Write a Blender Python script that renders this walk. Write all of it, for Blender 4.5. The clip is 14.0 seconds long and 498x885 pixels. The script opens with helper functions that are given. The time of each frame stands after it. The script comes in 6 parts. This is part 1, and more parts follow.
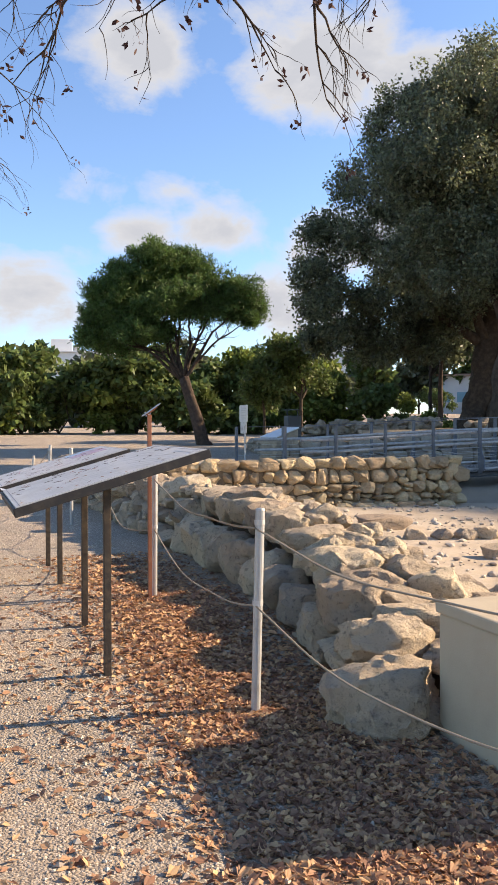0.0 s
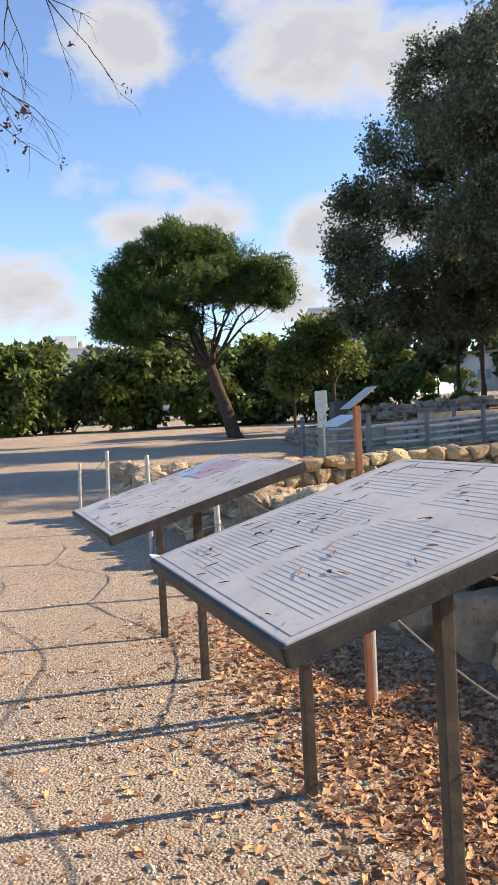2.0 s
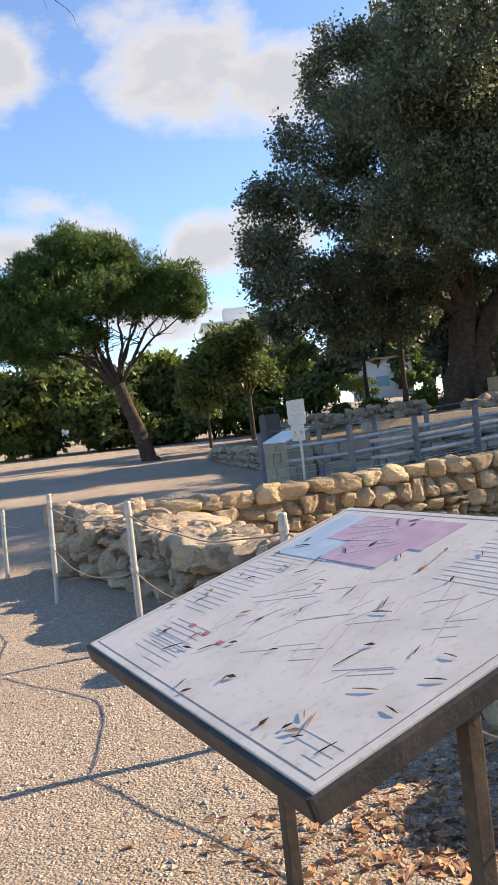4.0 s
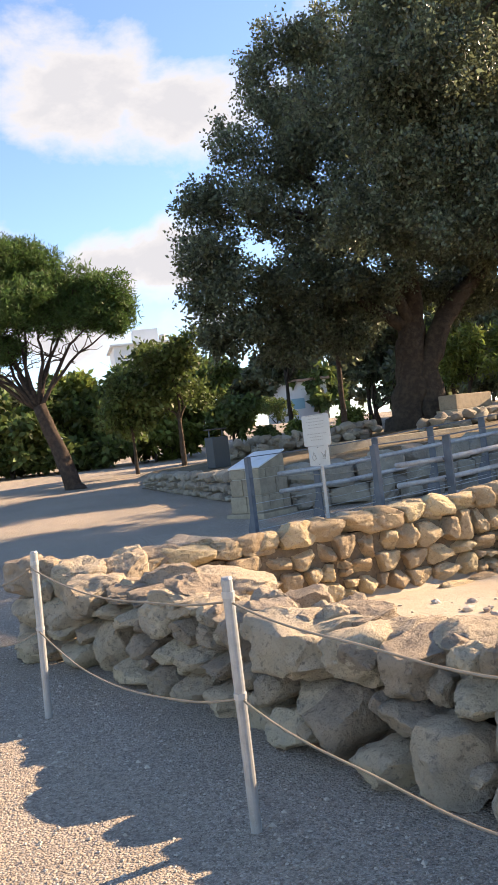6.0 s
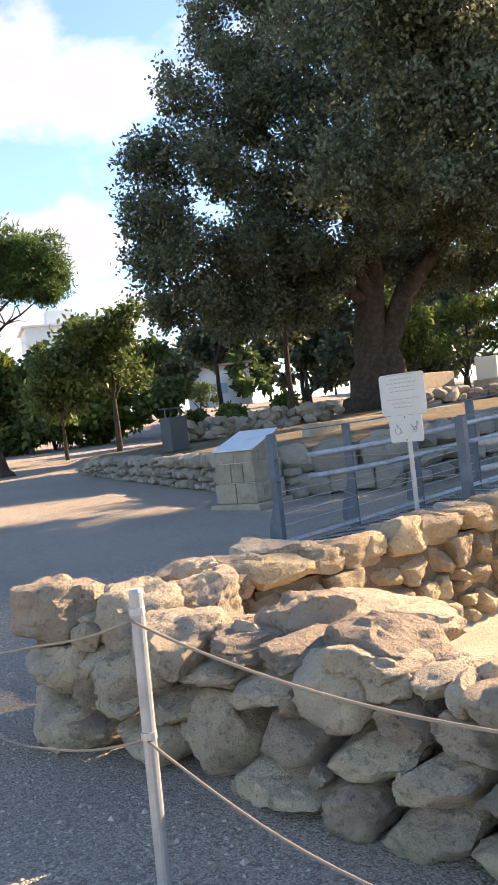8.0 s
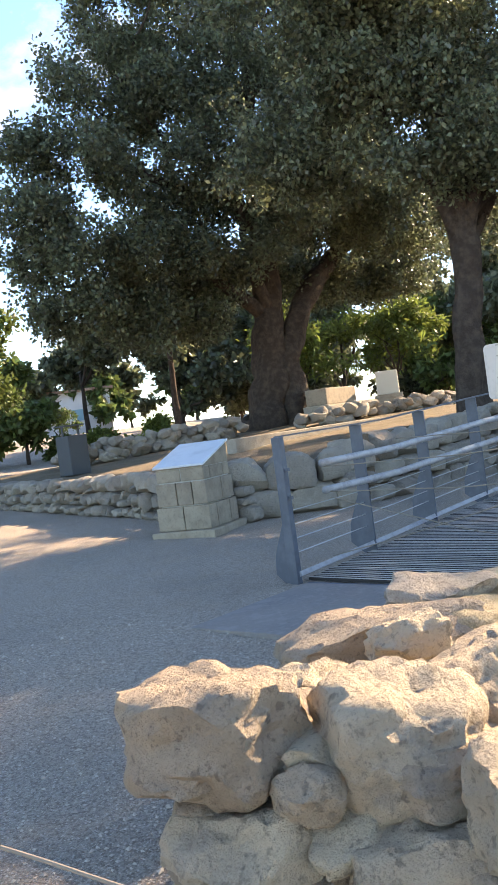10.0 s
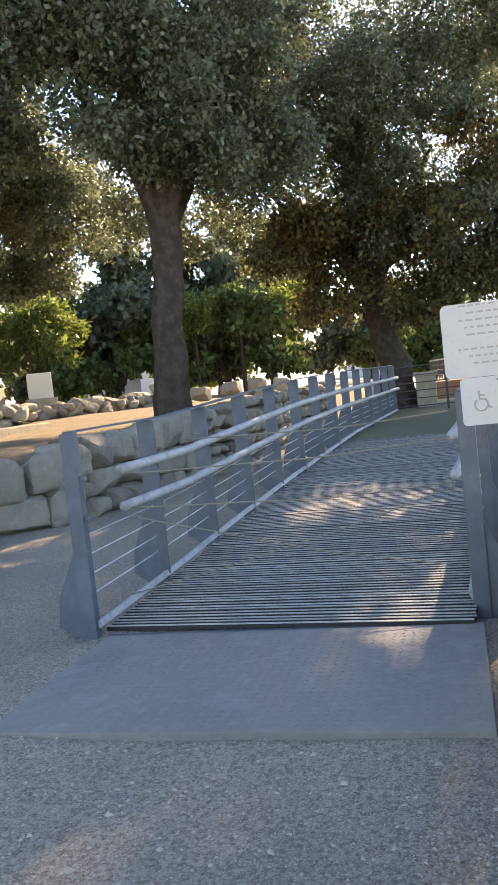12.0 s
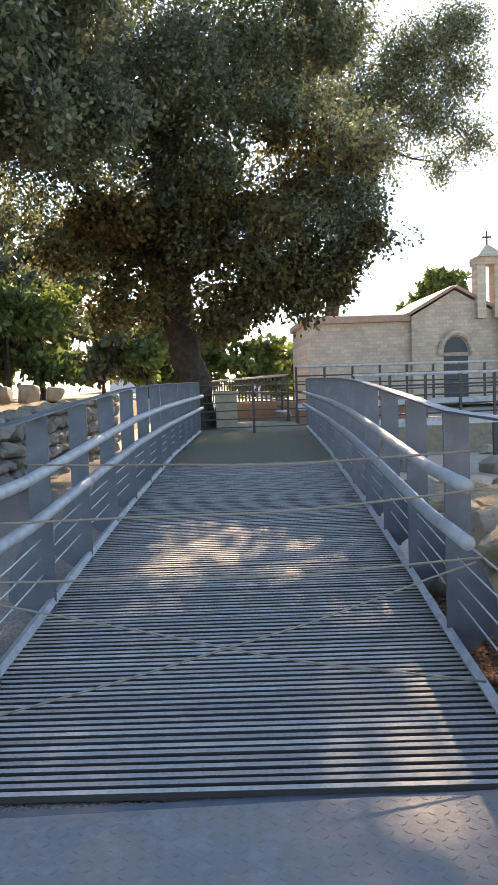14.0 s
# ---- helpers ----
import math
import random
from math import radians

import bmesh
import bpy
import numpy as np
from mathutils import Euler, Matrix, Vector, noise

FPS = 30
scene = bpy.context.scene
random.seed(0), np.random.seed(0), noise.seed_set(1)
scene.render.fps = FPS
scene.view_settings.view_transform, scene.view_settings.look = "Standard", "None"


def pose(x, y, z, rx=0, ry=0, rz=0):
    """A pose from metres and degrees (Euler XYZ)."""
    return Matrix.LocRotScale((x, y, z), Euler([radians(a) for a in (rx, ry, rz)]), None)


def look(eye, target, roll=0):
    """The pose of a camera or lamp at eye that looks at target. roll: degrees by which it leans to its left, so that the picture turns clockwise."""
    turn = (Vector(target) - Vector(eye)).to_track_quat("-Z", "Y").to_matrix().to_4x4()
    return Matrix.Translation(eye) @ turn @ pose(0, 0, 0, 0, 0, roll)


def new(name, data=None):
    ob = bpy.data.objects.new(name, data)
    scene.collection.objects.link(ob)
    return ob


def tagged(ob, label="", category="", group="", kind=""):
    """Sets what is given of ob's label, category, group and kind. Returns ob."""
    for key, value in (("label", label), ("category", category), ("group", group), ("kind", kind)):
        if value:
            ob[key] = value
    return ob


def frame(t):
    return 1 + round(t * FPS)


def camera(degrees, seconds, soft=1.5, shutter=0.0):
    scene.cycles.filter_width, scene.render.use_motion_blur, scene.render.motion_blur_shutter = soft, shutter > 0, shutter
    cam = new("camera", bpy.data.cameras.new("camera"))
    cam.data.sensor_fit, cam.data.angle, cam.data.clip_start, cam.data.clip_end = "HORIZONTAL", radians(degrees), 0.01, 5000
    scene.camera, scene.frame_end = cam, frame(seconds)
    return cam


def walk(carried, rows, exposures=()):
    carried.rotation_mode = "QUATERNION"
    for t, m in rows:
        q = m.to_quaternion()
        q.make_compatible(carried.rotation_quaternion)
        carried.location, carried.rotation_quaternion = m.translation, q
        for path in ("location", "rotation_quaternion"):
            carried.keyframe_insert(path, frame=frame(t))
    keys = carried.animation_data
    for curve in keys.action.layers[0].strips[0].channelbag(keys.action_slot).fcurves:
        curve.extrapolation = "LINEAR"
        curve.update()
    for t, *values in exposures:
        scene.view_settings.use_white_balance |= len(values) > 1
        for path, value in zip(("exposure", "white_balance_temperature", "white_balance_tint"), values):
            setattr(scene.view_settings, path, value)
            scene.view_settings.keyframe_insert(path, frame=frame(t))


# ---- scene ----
cam = camera(33.2, 14.0)
METRES, EYE, TILT, LEAN, TURN = 18.8, 1.5, 0.0, 0.0, -18.6
ROWS = [
    (0.0, 0.0, 0.0, 0.0, -0.0, -0.85, 0.14),
    (0.5, -0.0184, 0.0352, 0.0011, 0.91, -0.56, 1.06),
    (1.0, -0.0366, 0.0697, 0.0024, 1.22, -0.73, 1.86),
    (1.5, -0.0518, 0.1035, 0.0025, 1.14, -1.3, 2.23),
    (2.0, -0.0682, 0.1384, 0.0046, 0.29, -1.59, 2.99),
    (2.5, -0.0798, 0.174, 0.0046, -1.24, -1.3, 3.64),
    (3.0, -0.0943, 0.2087, 0.0064, -3.26, -1.12, 4.57),
    (3.5, -0.1052, 0.247, 0.0071, -5.04, -0.83, 5.58),
    (4.0, -0.1195, 0.2836, 0.01, -7.17, -1.0, 6.33),
    (6.5, -0.1735, 0.4631, 0.0165, -15.46, -0.15, 6.6),
    (7.0, -0.1818, 0.5014, 0.0167, -17.2, -0.71, 6.38),
    (7.5, -0.1912, 0.5373, 0.0165, -18.73, -1.42, 6.57),
    (10.0, -0.226, 0.7072, 0.0106, -30.6, -1.09, 7.78),
    (10.5, -0.2318, 0.7415, 0.0111, -35.65, -1.64, 8.05),
    (11.0, -0.2307, 0.7753, 0.0107, -42.33, -2.47, 7.46),
    (11.5, -0.2272, 0.807, 0.0114, -49.76, -3.18, 7.15),
    (12.0, -0.2164, 0.8379, 0.0114, -57.47, -3.57, 6.24),
    (12.5, -0.2015, 0.864, 0.0114, -65.84, -3.78, 4.59),
    (13.0, -0.1796, 0.8853, 0.0098, -73.22, -4.34, 2.76),
    (13.5, -0.1554, 0.9081, 0.0108, -75.25, -4.2, 2.13),
    (14.0, -0.1404, 0.9289, 0.0128, -74.11, -3.65, 2.09),
]
walk(cam, [(t, pose(0, 0, EYE, TILT, LEAN, TURN) @ pose(METRES * x, METRES * y, METRES * z, 90 + pitch, roll, yaw)) for t, x, y, z, yaw, pitch, roll in ROWS],
     exposures=[(0.0, 1.12, 7600, 16), (4.0, 1.2, 7600, 16), (6.5, 1.52, 8100, 18), (8.0, 1.72, 8100, 18), (10.0, 2.05, 8100, 16), (11.0, 2.2, 8300, 17), (12.5, 2.15, 8900, 18), (14.0, 2.02, 8700, 17)])

# ---- world and sun ----
SUN_AZ, SUN_EL = 97.0, 27.0          # compass degrees from +y towards +x, and height
sun_way = Vector((math.sin(radians(SUN_AZ)) * math.cos(radians(SUN_EL)),
                  math.cos(radians(SUN_AZ)) * math.cos(radians(SUN_EL)), math.sin(radians(SUN_EL))))
sun_data = bpy.data.lights.new("sun", "SUN")
sun_data.energy, sun_data.angle, sun_data.color = 5.0, radians(0.53), (1.0, 0.86, 0.68)
sun = new("sun", sun_data)
sun.matrix_world = look(sun_way * 60, (0, 0, 0))


def build_world():
    world = bpy.data.worlds.new("sky")
    scene.world = world
    world.use_nodes = True
    nt = world.node_tree
    nt.nodes.clear()
    add, link = nt.nodes.new, nt.links.new
    out, bg = add("ShaderNodeOutputWorld"), add("ShaderNodeBackground")
    sky = add("ShaderNodeTexSky")
    sky.sky_type, sky.sun_disc = "NISHITA", False
    sky.sun_elevation, sky.sun_rotation = radians(SUN_EL), radians(SUN_AZ)
    sky.air_density, sky.dust_density, sky.ozone_density = 0.9, 0.15, 3.5
    coord = add("ShaderNodeTexCoord")

    def vec(op, a, b=None):
        n = add("ShaderNodeVectorMath")
        n.operation = op
        for i, v in enumerate((a, b)):
            if v is None:
                continue
            if isinstance(v, (tuple, Vector)):
                n.inputs[i].default_value = v
            else:
                link(v, n.inputs[i])
        return n

    def num(op, a, b=None, clamp=False):
        n = add("ShaderNodeMath")
        n.operation, n.use_clamp = op, clamp
        for i, v in enumerate((a, b)):
            if v is None:
                continue
            if isinstance(v, (int, float)):
                n.inputs[i].default_value = v
            else:
                link(v, n.inputs[i])
        return n.outputs[0]

    way = coord.outputs["Generated"]
    stretched = vec("MULTIPLY", way, (1.0, 1.0, 1.7)).outputs[0]
    puff = add("ShaderNodeTexNoise")
    puff.inputs["Scale"].default_value, puff.inputs["Detail"].default_value = 7.5, 9.0
    puff.inputs["Roughness"].default_value = 0.6
    puff.inputs["Distortion"].default_value = 0.15
    link(stretched, puff.inputs["Vector"])
    # cumulus banks: compass, height, reach, strength
    banks = [(11.7, 24.0, 0.13, 0.85), (23.5, 24.0, 0.16, 0.95), (30.5, 22.2, 0.13, 0.95), (7.6, 16.0, 0.08, 0.42), (13.6, 16.0, 0.075, 0.38),
             (17.1, 13.3, 0.09, 0.85), (11.3, 13.1, 0.075, 0.68), (24.0, 12.2, 0.10, 0.9), (28.5, 12.4, 0.10, 0.9), (4.0, 9.0, 0.13, 0.95), (-6.0, 9.0, 0.14, 0.95),
             (20.5, 8.8, 0.12, 0.9), (31.0, 8.0, 0.10, 0.75), (40.0, 24.0, 0.14, 0.5), (40.0, 6.0, 0.12, 0.6),
             (100.0, 12.0, 0.22, 0.6), (112.0, 10.0, 0.2, 0.75), (200.0, 20.0, 0.3, 0.7), (280.0, 25.0, 0.3, 0.7),
             (320.0, 18.0, 0.22, 0.7), (60.0, 40.0, 0.2, 0.6)]
    total = None
    for az, el, reach, strength in banks:
        a, e = radians(az), radians(el)
        c = (math.sin(a) * math.cos(e), math.cos(a) * math.cos(e), 1.7 * math.sin(e))
        d = vec("DISTANCE", stretched, c).outputs["Value"]
        m = num("MULTIPLY", num("SUBTRACT", 1.0, num("DIVIDE", d, reach), True), strength)
        total = m if total is None else num("MAXIMUM", total, m)
    body = num("ADD", num("MULTIPLY", total, 0.62), num("MULTIPLY", puff.outputs[0], 1.05))
    ramp = add("ShaderNodeValToRGB")
    ramp.color_ramp.elements[0].position, ramp.color_ramp.elements[1].position = 0.66, 0.90
    link(body, ramp.inputs[0])
    shade = add("ShaderNodeValToRGB")
    shade.color_ramp.elements[0].position, shade.color_ramp.elements[1].position = 0.82, 1.12
    shade.color_ramp.elements[0].color = (2.45, 2.75, 3.15, 1)
    shade.color_ramp.elements[1].color = (1.95, 2.25, 2.7, 1)
    link(body, shade.inputs[0])
    mix = add("ShaderNodeMix")
    mix.data_type = "RGBA"
    link(ramp.outputs[0], mix.inputs["Factor"])
    clear = vec("MULTIPLY", sky.outputs[0], (0.80, 0.92, 1.03))
    link(clear.outputs[0], mix.inputs["A"])
    link(shade.outputs[0], mix.inputs["B"])
    link(mix.outputs["Result"], bg.inputs[0])
    bg.inputs[1].default_value = 0.135
    link(bg.outputs[0], out.inputs[0])


build_world()

# ---- materials ----


def material(name, base, rough=0.8, metal=0.0, spots=(), bump=(), vary=0.0, random_by="", spec=0.3, through_light=0.0):
    """spots: (scale, low, high, colour, amount) layers of noise; bump: (scale, strength, distance) layers; vary: spread of value by piece."""
    mat = bpy.data.materials.new(name)
    mat.use_nodes = True
    nt = mat.node_tree
    add, link = nt.nodes.new, nt.links.new
    bsdf = nt.nodes["Principled BSDF"]
    bsdf.inputs["Roughness"].default_value, bsdf.inputs["Metallic"].default_value = rough, metal
    bsdf.inputs["Specular IOR Level"].default_value = spec
    coord = add("ShaderNodeTexCoord")
    where = coord.outputs["Object"]
    geo = add("ShaderNodeNewGeometry")
    if spots or bump:
        where = geo.outputs["Position"]
    colour = add("ShaderNodeRGB")
    colour.outputs[0].default_value = (*base, 1)
    last = colour.outputs[0]
    for scale, low, high, tint, amount in spots:
        tex = add("ShaderNodeTexNoise")
        tex.inputs["Scale"].default_value, tex.inputs["Detail"].default_value = scale, 5.0
        tex.inputs["Roughness"].default_value = 0.62
        link(where, tex.inputs["Vector"])
        rng = add("ShaderNodeMapRange")
        rng.inputs["From Min"].default_value, rng.inputs["From Max"].default_value = low, high
        rng.inputs["To Max"].default_value = amount
        link(tex.outputs[0], rng.inputs["Value"])
        mx = add("ShaderNodeMix")
        mx.data_type = "RGBA"
        link(rng.outputs[0], mx.inputs["Factor"])
        link(last, mx.inputs["A"])
        mx.inputs["B"].default_value = (*tint, 1)
        last = mx.outputs["Result"]
    if vary:
        hsv = add("ShaderNodeHueSaturation")
        rng = add("ShaderNodeMapRange")
        rng.inputs["To Min"].default_value, rng.inputs["To Max"].default_value = 1 - vary, 1 + vary
        if random_by == "island":
            link(geo.outputs["Random Per Island"], rng.inputs["Value"])
        else:
            info = add("ShaderNodeObjectInfo")
            link(info.outputs["Random"], rng.inputs["Value"])
        link(rng.outputs[0], hsv.inputs["Value"])
        hue = add("ShaderNodeMapRange")
        hue.inputs["From Min"].default_value, hue.inputs["From Max"].default_value = 1 - vary, 1 + vary
        hue.inputs["To Min"].default_value, hue.inputs["To Max"].default_value = 0.5 - 0.03 * vary, 0.5 + 0.03 * vary
        link(rng.outputs[0], hue.inputs["Value"])
        link(hue.outputs[0], hsv.inputs["Hue"])
        link(last, hsv.inputs["Color"])
        last = hsv.outputs[0]
    link(last, bsdf.inputs["Base Color"])
    normal = None
    for scale, strength, distance, *cells in bump:
        tex = add("ShaderNodeTexVoronoi" if cells else "ShaderNodeTexNoise")
        tex.inputs["Scale"].default_value = scale
        if not cells:
            tex.inputs["Detail"].default_value, tex.inputs["Roughness"].default_value = 6.0, 0.65
        link(where, tex.inputs["Vector"])
        b = add("ShaderNodeBump")
        b.inputs["Strength"].default_value, b.inputs["Distance"].default_value = strength, distance
        link(tex.outputs[0], b.inputs["Height"])
        if normal is not None:
            link(normal, b.inputs["Normal"])
        normal = b.outputs[0]
    if normal is not None:
        link(normal, bsdf.inputs["Normal"])
    if through_light:
        thin = add("ShaderNodeBsdfTranslucent")
        link(last, thin.inputs[0])
        both = add("ShaderNodeMixShader")
        both.inputs[0].default_value = through_light
        link(bsdf.outputs[0], both.inputs[1])
        link(thin.outputs[0], both.inputs[2])
        link(both.outputs[0], nt.nodes["Material Output"].inputs[0])
    return mat


GROUND = material("gravel_ground", (0.47, 0.385, 0.295), 0.95, spots=[(0.35, 0.42, 0.62, (0.33, 0.285, 0.225), 0.8), (2.5, 0.45, 0.7, (0.46, 0.36, 0.25), 0.6),
                  (40, 0.46, 0.6, (0.20, 0.16, 0.125), 0.7), (75, 0.5, 0.6, (0.17, 0.135, 0.105), 0.5), (95, 0.53, 0.66, (0.66, 0.58, 0.48), 0.8)],
                  bump=[(75, 1.0, -0.012, 1), (160, 0.8, 0.008), (9, 0.35, 0.03)], spec=0.15)
YARD = material("sandy_ground", (0.52, 0.43, 0.32), 0.95, spots=[(1.2, 0.42, 0.65, (0.42, 0.33, 0.23), 0.8), (50, 0.5, 0.7, (0.30, 0.24, 0.17), 0.5)],
                bump=[(50, 0.6, 0.02), (6, 0.4, 0.05)], spec=0.15)
PEBBLE = material("pebble", (0.44, 0.375, 0.30), 0.9, vary=0.36, random_by="island", spec=0.15)
LITTER = material("dry_leaf", (0.42, 0.24, 0.14), 0.75, vary=0.6, random_by="island", through_light=0.25)
STONE = material("limestone", (0.52, 0.41, 0.285), 0.93, spots=[(3.0, 0.45, 0.68, (0.37, 0.305, 0.23), 0.8), (11, 0.5, 0.68, (0.54, 0.43, 0.305), 0.7),
                 (7, 0.56, 0.66, (0.29, 0.25, 0.205), 0.6), (28, 0.57, 0.64, (0.22, 0.175, 0.13), 0.65), (85, 0.57, 0.68, (0.28, 0.225, 0.17), 0.55), (1.3, 0.55, 0.7, (0.38, 0.335, 0.285), 0.6)],
                 bump=[(9, 0.7, 0.05), (26, 0.95, 0.035), (95, 0.85, 0.013)], vary=0.25, spec=0.12)
GOLD_STONE = material("golden_limestone", (0.52, 0.395, 0.24), 0.92, spots=[(4.0, 0.45, 0.68, (0.42, 0.31, 0.185), 0.8), (14, 0.5, 0.68, (0.60, 0.47, 0.31), 0.7),
                 (32, 0.58, 0.66, (0.26, 0.19, 0.12), 0.6), (80, 0.56, 0.7, (0.24, 0.175, 0.11), 0.55)], bump=[(10, 0.8, 0.05), (30, 1.0, 0.03), (90, 0.8, 0.012)], vary=0.24, spec=0.12)
GREY_STONE = material("grey_weathered_stone", (0.34, 0.29, 0.225), 0.93, spots=[(3.0, 0.45, 0.68, (0.24, 0.21, 0.17), 0.8), (12, 0.5, 0.7, (0.42, 0.36, 0.28), 0.7),
                 (55, 0.56, 0.7, (0.15, 0.13, 0.11), 0.6)], bump=[(12, 0.8, 0.05), (45, 0.8, 0.02)], vary=0.2, spec=0.15)
EARTH = material("wall_core_earth", (0.20, 0.15, 0.10), 0.95, spots=[(20, 0.4, 0.7, (0.12, 0.09, 0.06), 0.8)], bump=[(25, 0.8, 0.04)], spec=0.1)
RENDERED = material("beige_render", (0.44, 0.37, 0.26), 0.85, spots=[(3, 0.45, 0.7, (0.37, 0.30, 0.21), 0.6), (120, 0.55, 0.7, (0.40, 0.34, 0.25), 0.4)], bump=[(120, 0.25, 0.006)])
ASHLAR = material("dressed_stone", (0.37, 0.30, 0.21), 0.9, spots=[(5, 0.42, 0.66, (0.25, 0.20, 0.14), 0.8), (30, 0.52, 0.7, (0.18, 0.14, 0.10), 0.5)], bump=[(40, 0.4, 0.01)], vary=0.1)
MORTAR = material("pale_mortar", (0.50, 0.46, 0.39), 0.9, bump=[(60, 0.4, 0.01)])
SLAB = material("pale_slab", (0.72, 0.73, 0.72), 0.35, spots=[(4, 0.5, 0.72, (0.5, 0.51, 0.5), 0.5)], spec=0.5)
# shade of the gaps between deck slats, put into the colour of their sides
SLAT_GAP_SHADE = material("slat_gap_shade", (0.045, 0.04, 0.035), 0.9)
SOIL = material("dark_terrace_soil", (0.20, 0.155, 0.105), 0.95, spots=[(1.5, 0.42, 0.66, (0.13, 0.11, 0.065), 0.8), (30, 0.5, 0.7, (0.28, 0.22, 0.15), 0.6)], bump=[(30, 0.8, 0.04)], spec=0.1)
VERGE = material("thin_grass_gravel", (0.20, 0.185, 0.125), 0.95, spots=[(20, 0.45, 0.62, (0.13, 0.15, 0.07), 0.8), (25, 0.56, 0.64, (0.30, 0.22, 0.14), 0.8), (60, 0.5, 0.7, (0.30, 0.27, 0.20), 0.7)], bump=[(60, 0.9, 0.02)], spec=0.1)
STEEL = material("blue_grey_steel", (0.10, 0.112, 0.128), 0.5, 0.2, spots=[(6, 0.45, 0.7, (0.155, 0.168, 0.185), 0.7), (50, 0.6, 0.75, (0.12, 0.10, 0.09), 0.5)], bump=[(80, 0.15, 0.004)], spec=0.45)
PIPE = material("weathered_pipe", (0.42, 0.41, 0.39), 0.55, 0.1, spots=[(9, 0.45, 0.65, (0.26, 0.25, 0.24), 0.8), (60, 0.55, 0.7, (0.55, 0.54, 0.52), 0.5)], spec=0.4)
GALVANISED = material("galvanised_post", (0.44, 0.43, 0.40), 0.5, 0.35, spots=[(14, 0.45, 0.7, (0.33, 0.31, 0.28), 0.7), (70, 0.55, 0.75, (0.56, 0.55, 0.52), 0.5)], spec=0.4)
RUST = material("red_brown_post", (0.30, 0.115, 0.06), 0.7, spots=[(10, 0.45, 0.7, (0.38, 0.17, 0.10), 0.7)], bump=[(70, 0.2, 0.004)])
ROPE = material("rope", (0.30, 0.25, 0.185), 0.9, spots=[(180, 0.45, 0.6, (0.28, 0.23, 0.17), 0.8)], bump=[(200, 0.6, 0.004)])
WIRE = material("wire", (0.50, 0.49, 0.46), 0.5, 0.5)
DARK_FRAME = material("dark_sign_frame", (0.032, 0.03, 0.028), 0.6, spots=[(12, 0.45, 0.7, (0.08, 0.065, 0.05), 0.7)], bump=[(60, 0.3, 0.005)])
OLD_WOOD = material("old_brown_leg", (0.06, 0.046, 0.034), 0.75, spots=[(18, 0.45, 0.7, (0.13, 0.095, 0.06), 0.7)], bump=[(50, 0.4, 0.006)])
BOARD = material("faded_panel", (0.55, 0.53, 0.49), 0.5, spots=[(5, 0.42, 0.66, (0.45, 0.43, 0.39), 0.8), (40, 0.56, 0.72, (0.34, 0.32, 0.29), 0.6)], spec=0.4)
PRINT = material("faded_print", (0.47, 0.455, 0.42), 0.5)
FAINT_PRINT = material("very_faint_print", (0.36, 0.34, 0.29), 0.5)
PRINT_DARK = material("dark_print", (0.17, 0.155, 0.15), 0.5)
PRINT_BLUE = material("faded_blue_print", (0.30, 0.42, 0.52), 0.5, spots=[(8, 0.45, 0.7, (0.5, 0.57, 0.64), 0.6)])
PRINT_PURPLE = material("faded_purple_print", (0.40, 0.28, 0.35), 0.5, spots=[(8, 0.45, 0.7, (0.48, 0.40, 0.43), 0.7)])
PRINT_RED = material("red_print", (0.45, 0.12, 0.12), 0.5)
SIGN_WHITE = material("aged_white_sign", (0.56, 0.54, 0.48), 0.5, spots=[(4, 0.45, 0.7, (0.47, 0.45, 0.39), 0.7), (40, 0.55, 0.7, (0.40, 0.38, 0.32), 0.4)], spec=0.4)
PLATE = material("chequer_plate_concrete", (0.265, 0.23, 0.195), 0.75, spots=[(1.5, 0.42, 0.66, (0.20, 0.185, 0.17), 0.8), (6, 0.52, 0.62, (0.33, 0.29, 0.25), 0.5), (18, 0.5, 0.7, (0.33, 0.29, 0.245), 0.6)], bump=[(45, 0.25, 0.008)], spec=0.3)
DECK = material("grey_deck_slat", (0.37, 0.335, 0.29), 0.7, spots=[(5, 0.42, 0.68, (0.46, 0.415, 0.355), 0.8), (60, 0.5, 0.72, (0.17, 0.15, 0.13), 0.6)], bump=[(50, 0.35, 0.006)], vary=0.2, spec=0.3)
BARK = material("dark_bark", (0.06, 0.046, 0.036), 0.95, spots=[(6, 0.42, 0.66, (0.11, 0.085, 0.065), 0.8)], bump=[(9, 0.9, 0.08), (40, 0.6, 0.02)], spec=0.1)
PINE_BARK = material("pine_bark", (0.06, 0.045, 0.036), 0.95, spots=[(7, 0.42, 0.66, (0.115, 0.082, 0.064), 0.8)], bump=[(12, 0.9, 0.05)], spec=0.1)
LEAF = material("dark_leaf", (0.125, 0.145, 0.08), 0.38, vary=0.55, random_by="island", through_light=0.42, spec=0.55)
DARK_DRY = material("dark_dry_leaf", (0.07, 0.035, 0.03), 0.8, vary=0.5, random_by="island", through_light=0.2)
LEAF_TURNING = material("turning_leaf", (0.115, 0.095, 0.035), 0.55, vary=0.6, random_by="island", through_light=0.4)
NEEDLE = material("pine_needle", (0.085, 0.145, 0.04), 0.55, vary=0.5, random_by="island", through_light=0.35, spec=0.3)
BRIGHT_LEAF = material("bright_leaf", (0.16, 0.20, 0.045), 0.55, vary=0.45, random_by="island", through_light=0.45)
SHRUB_LEAF = material("shrub_leaf", (0.11, 0.15, 0.045), 0.55, vary=0.5, random_by="island", through_light=0.35)
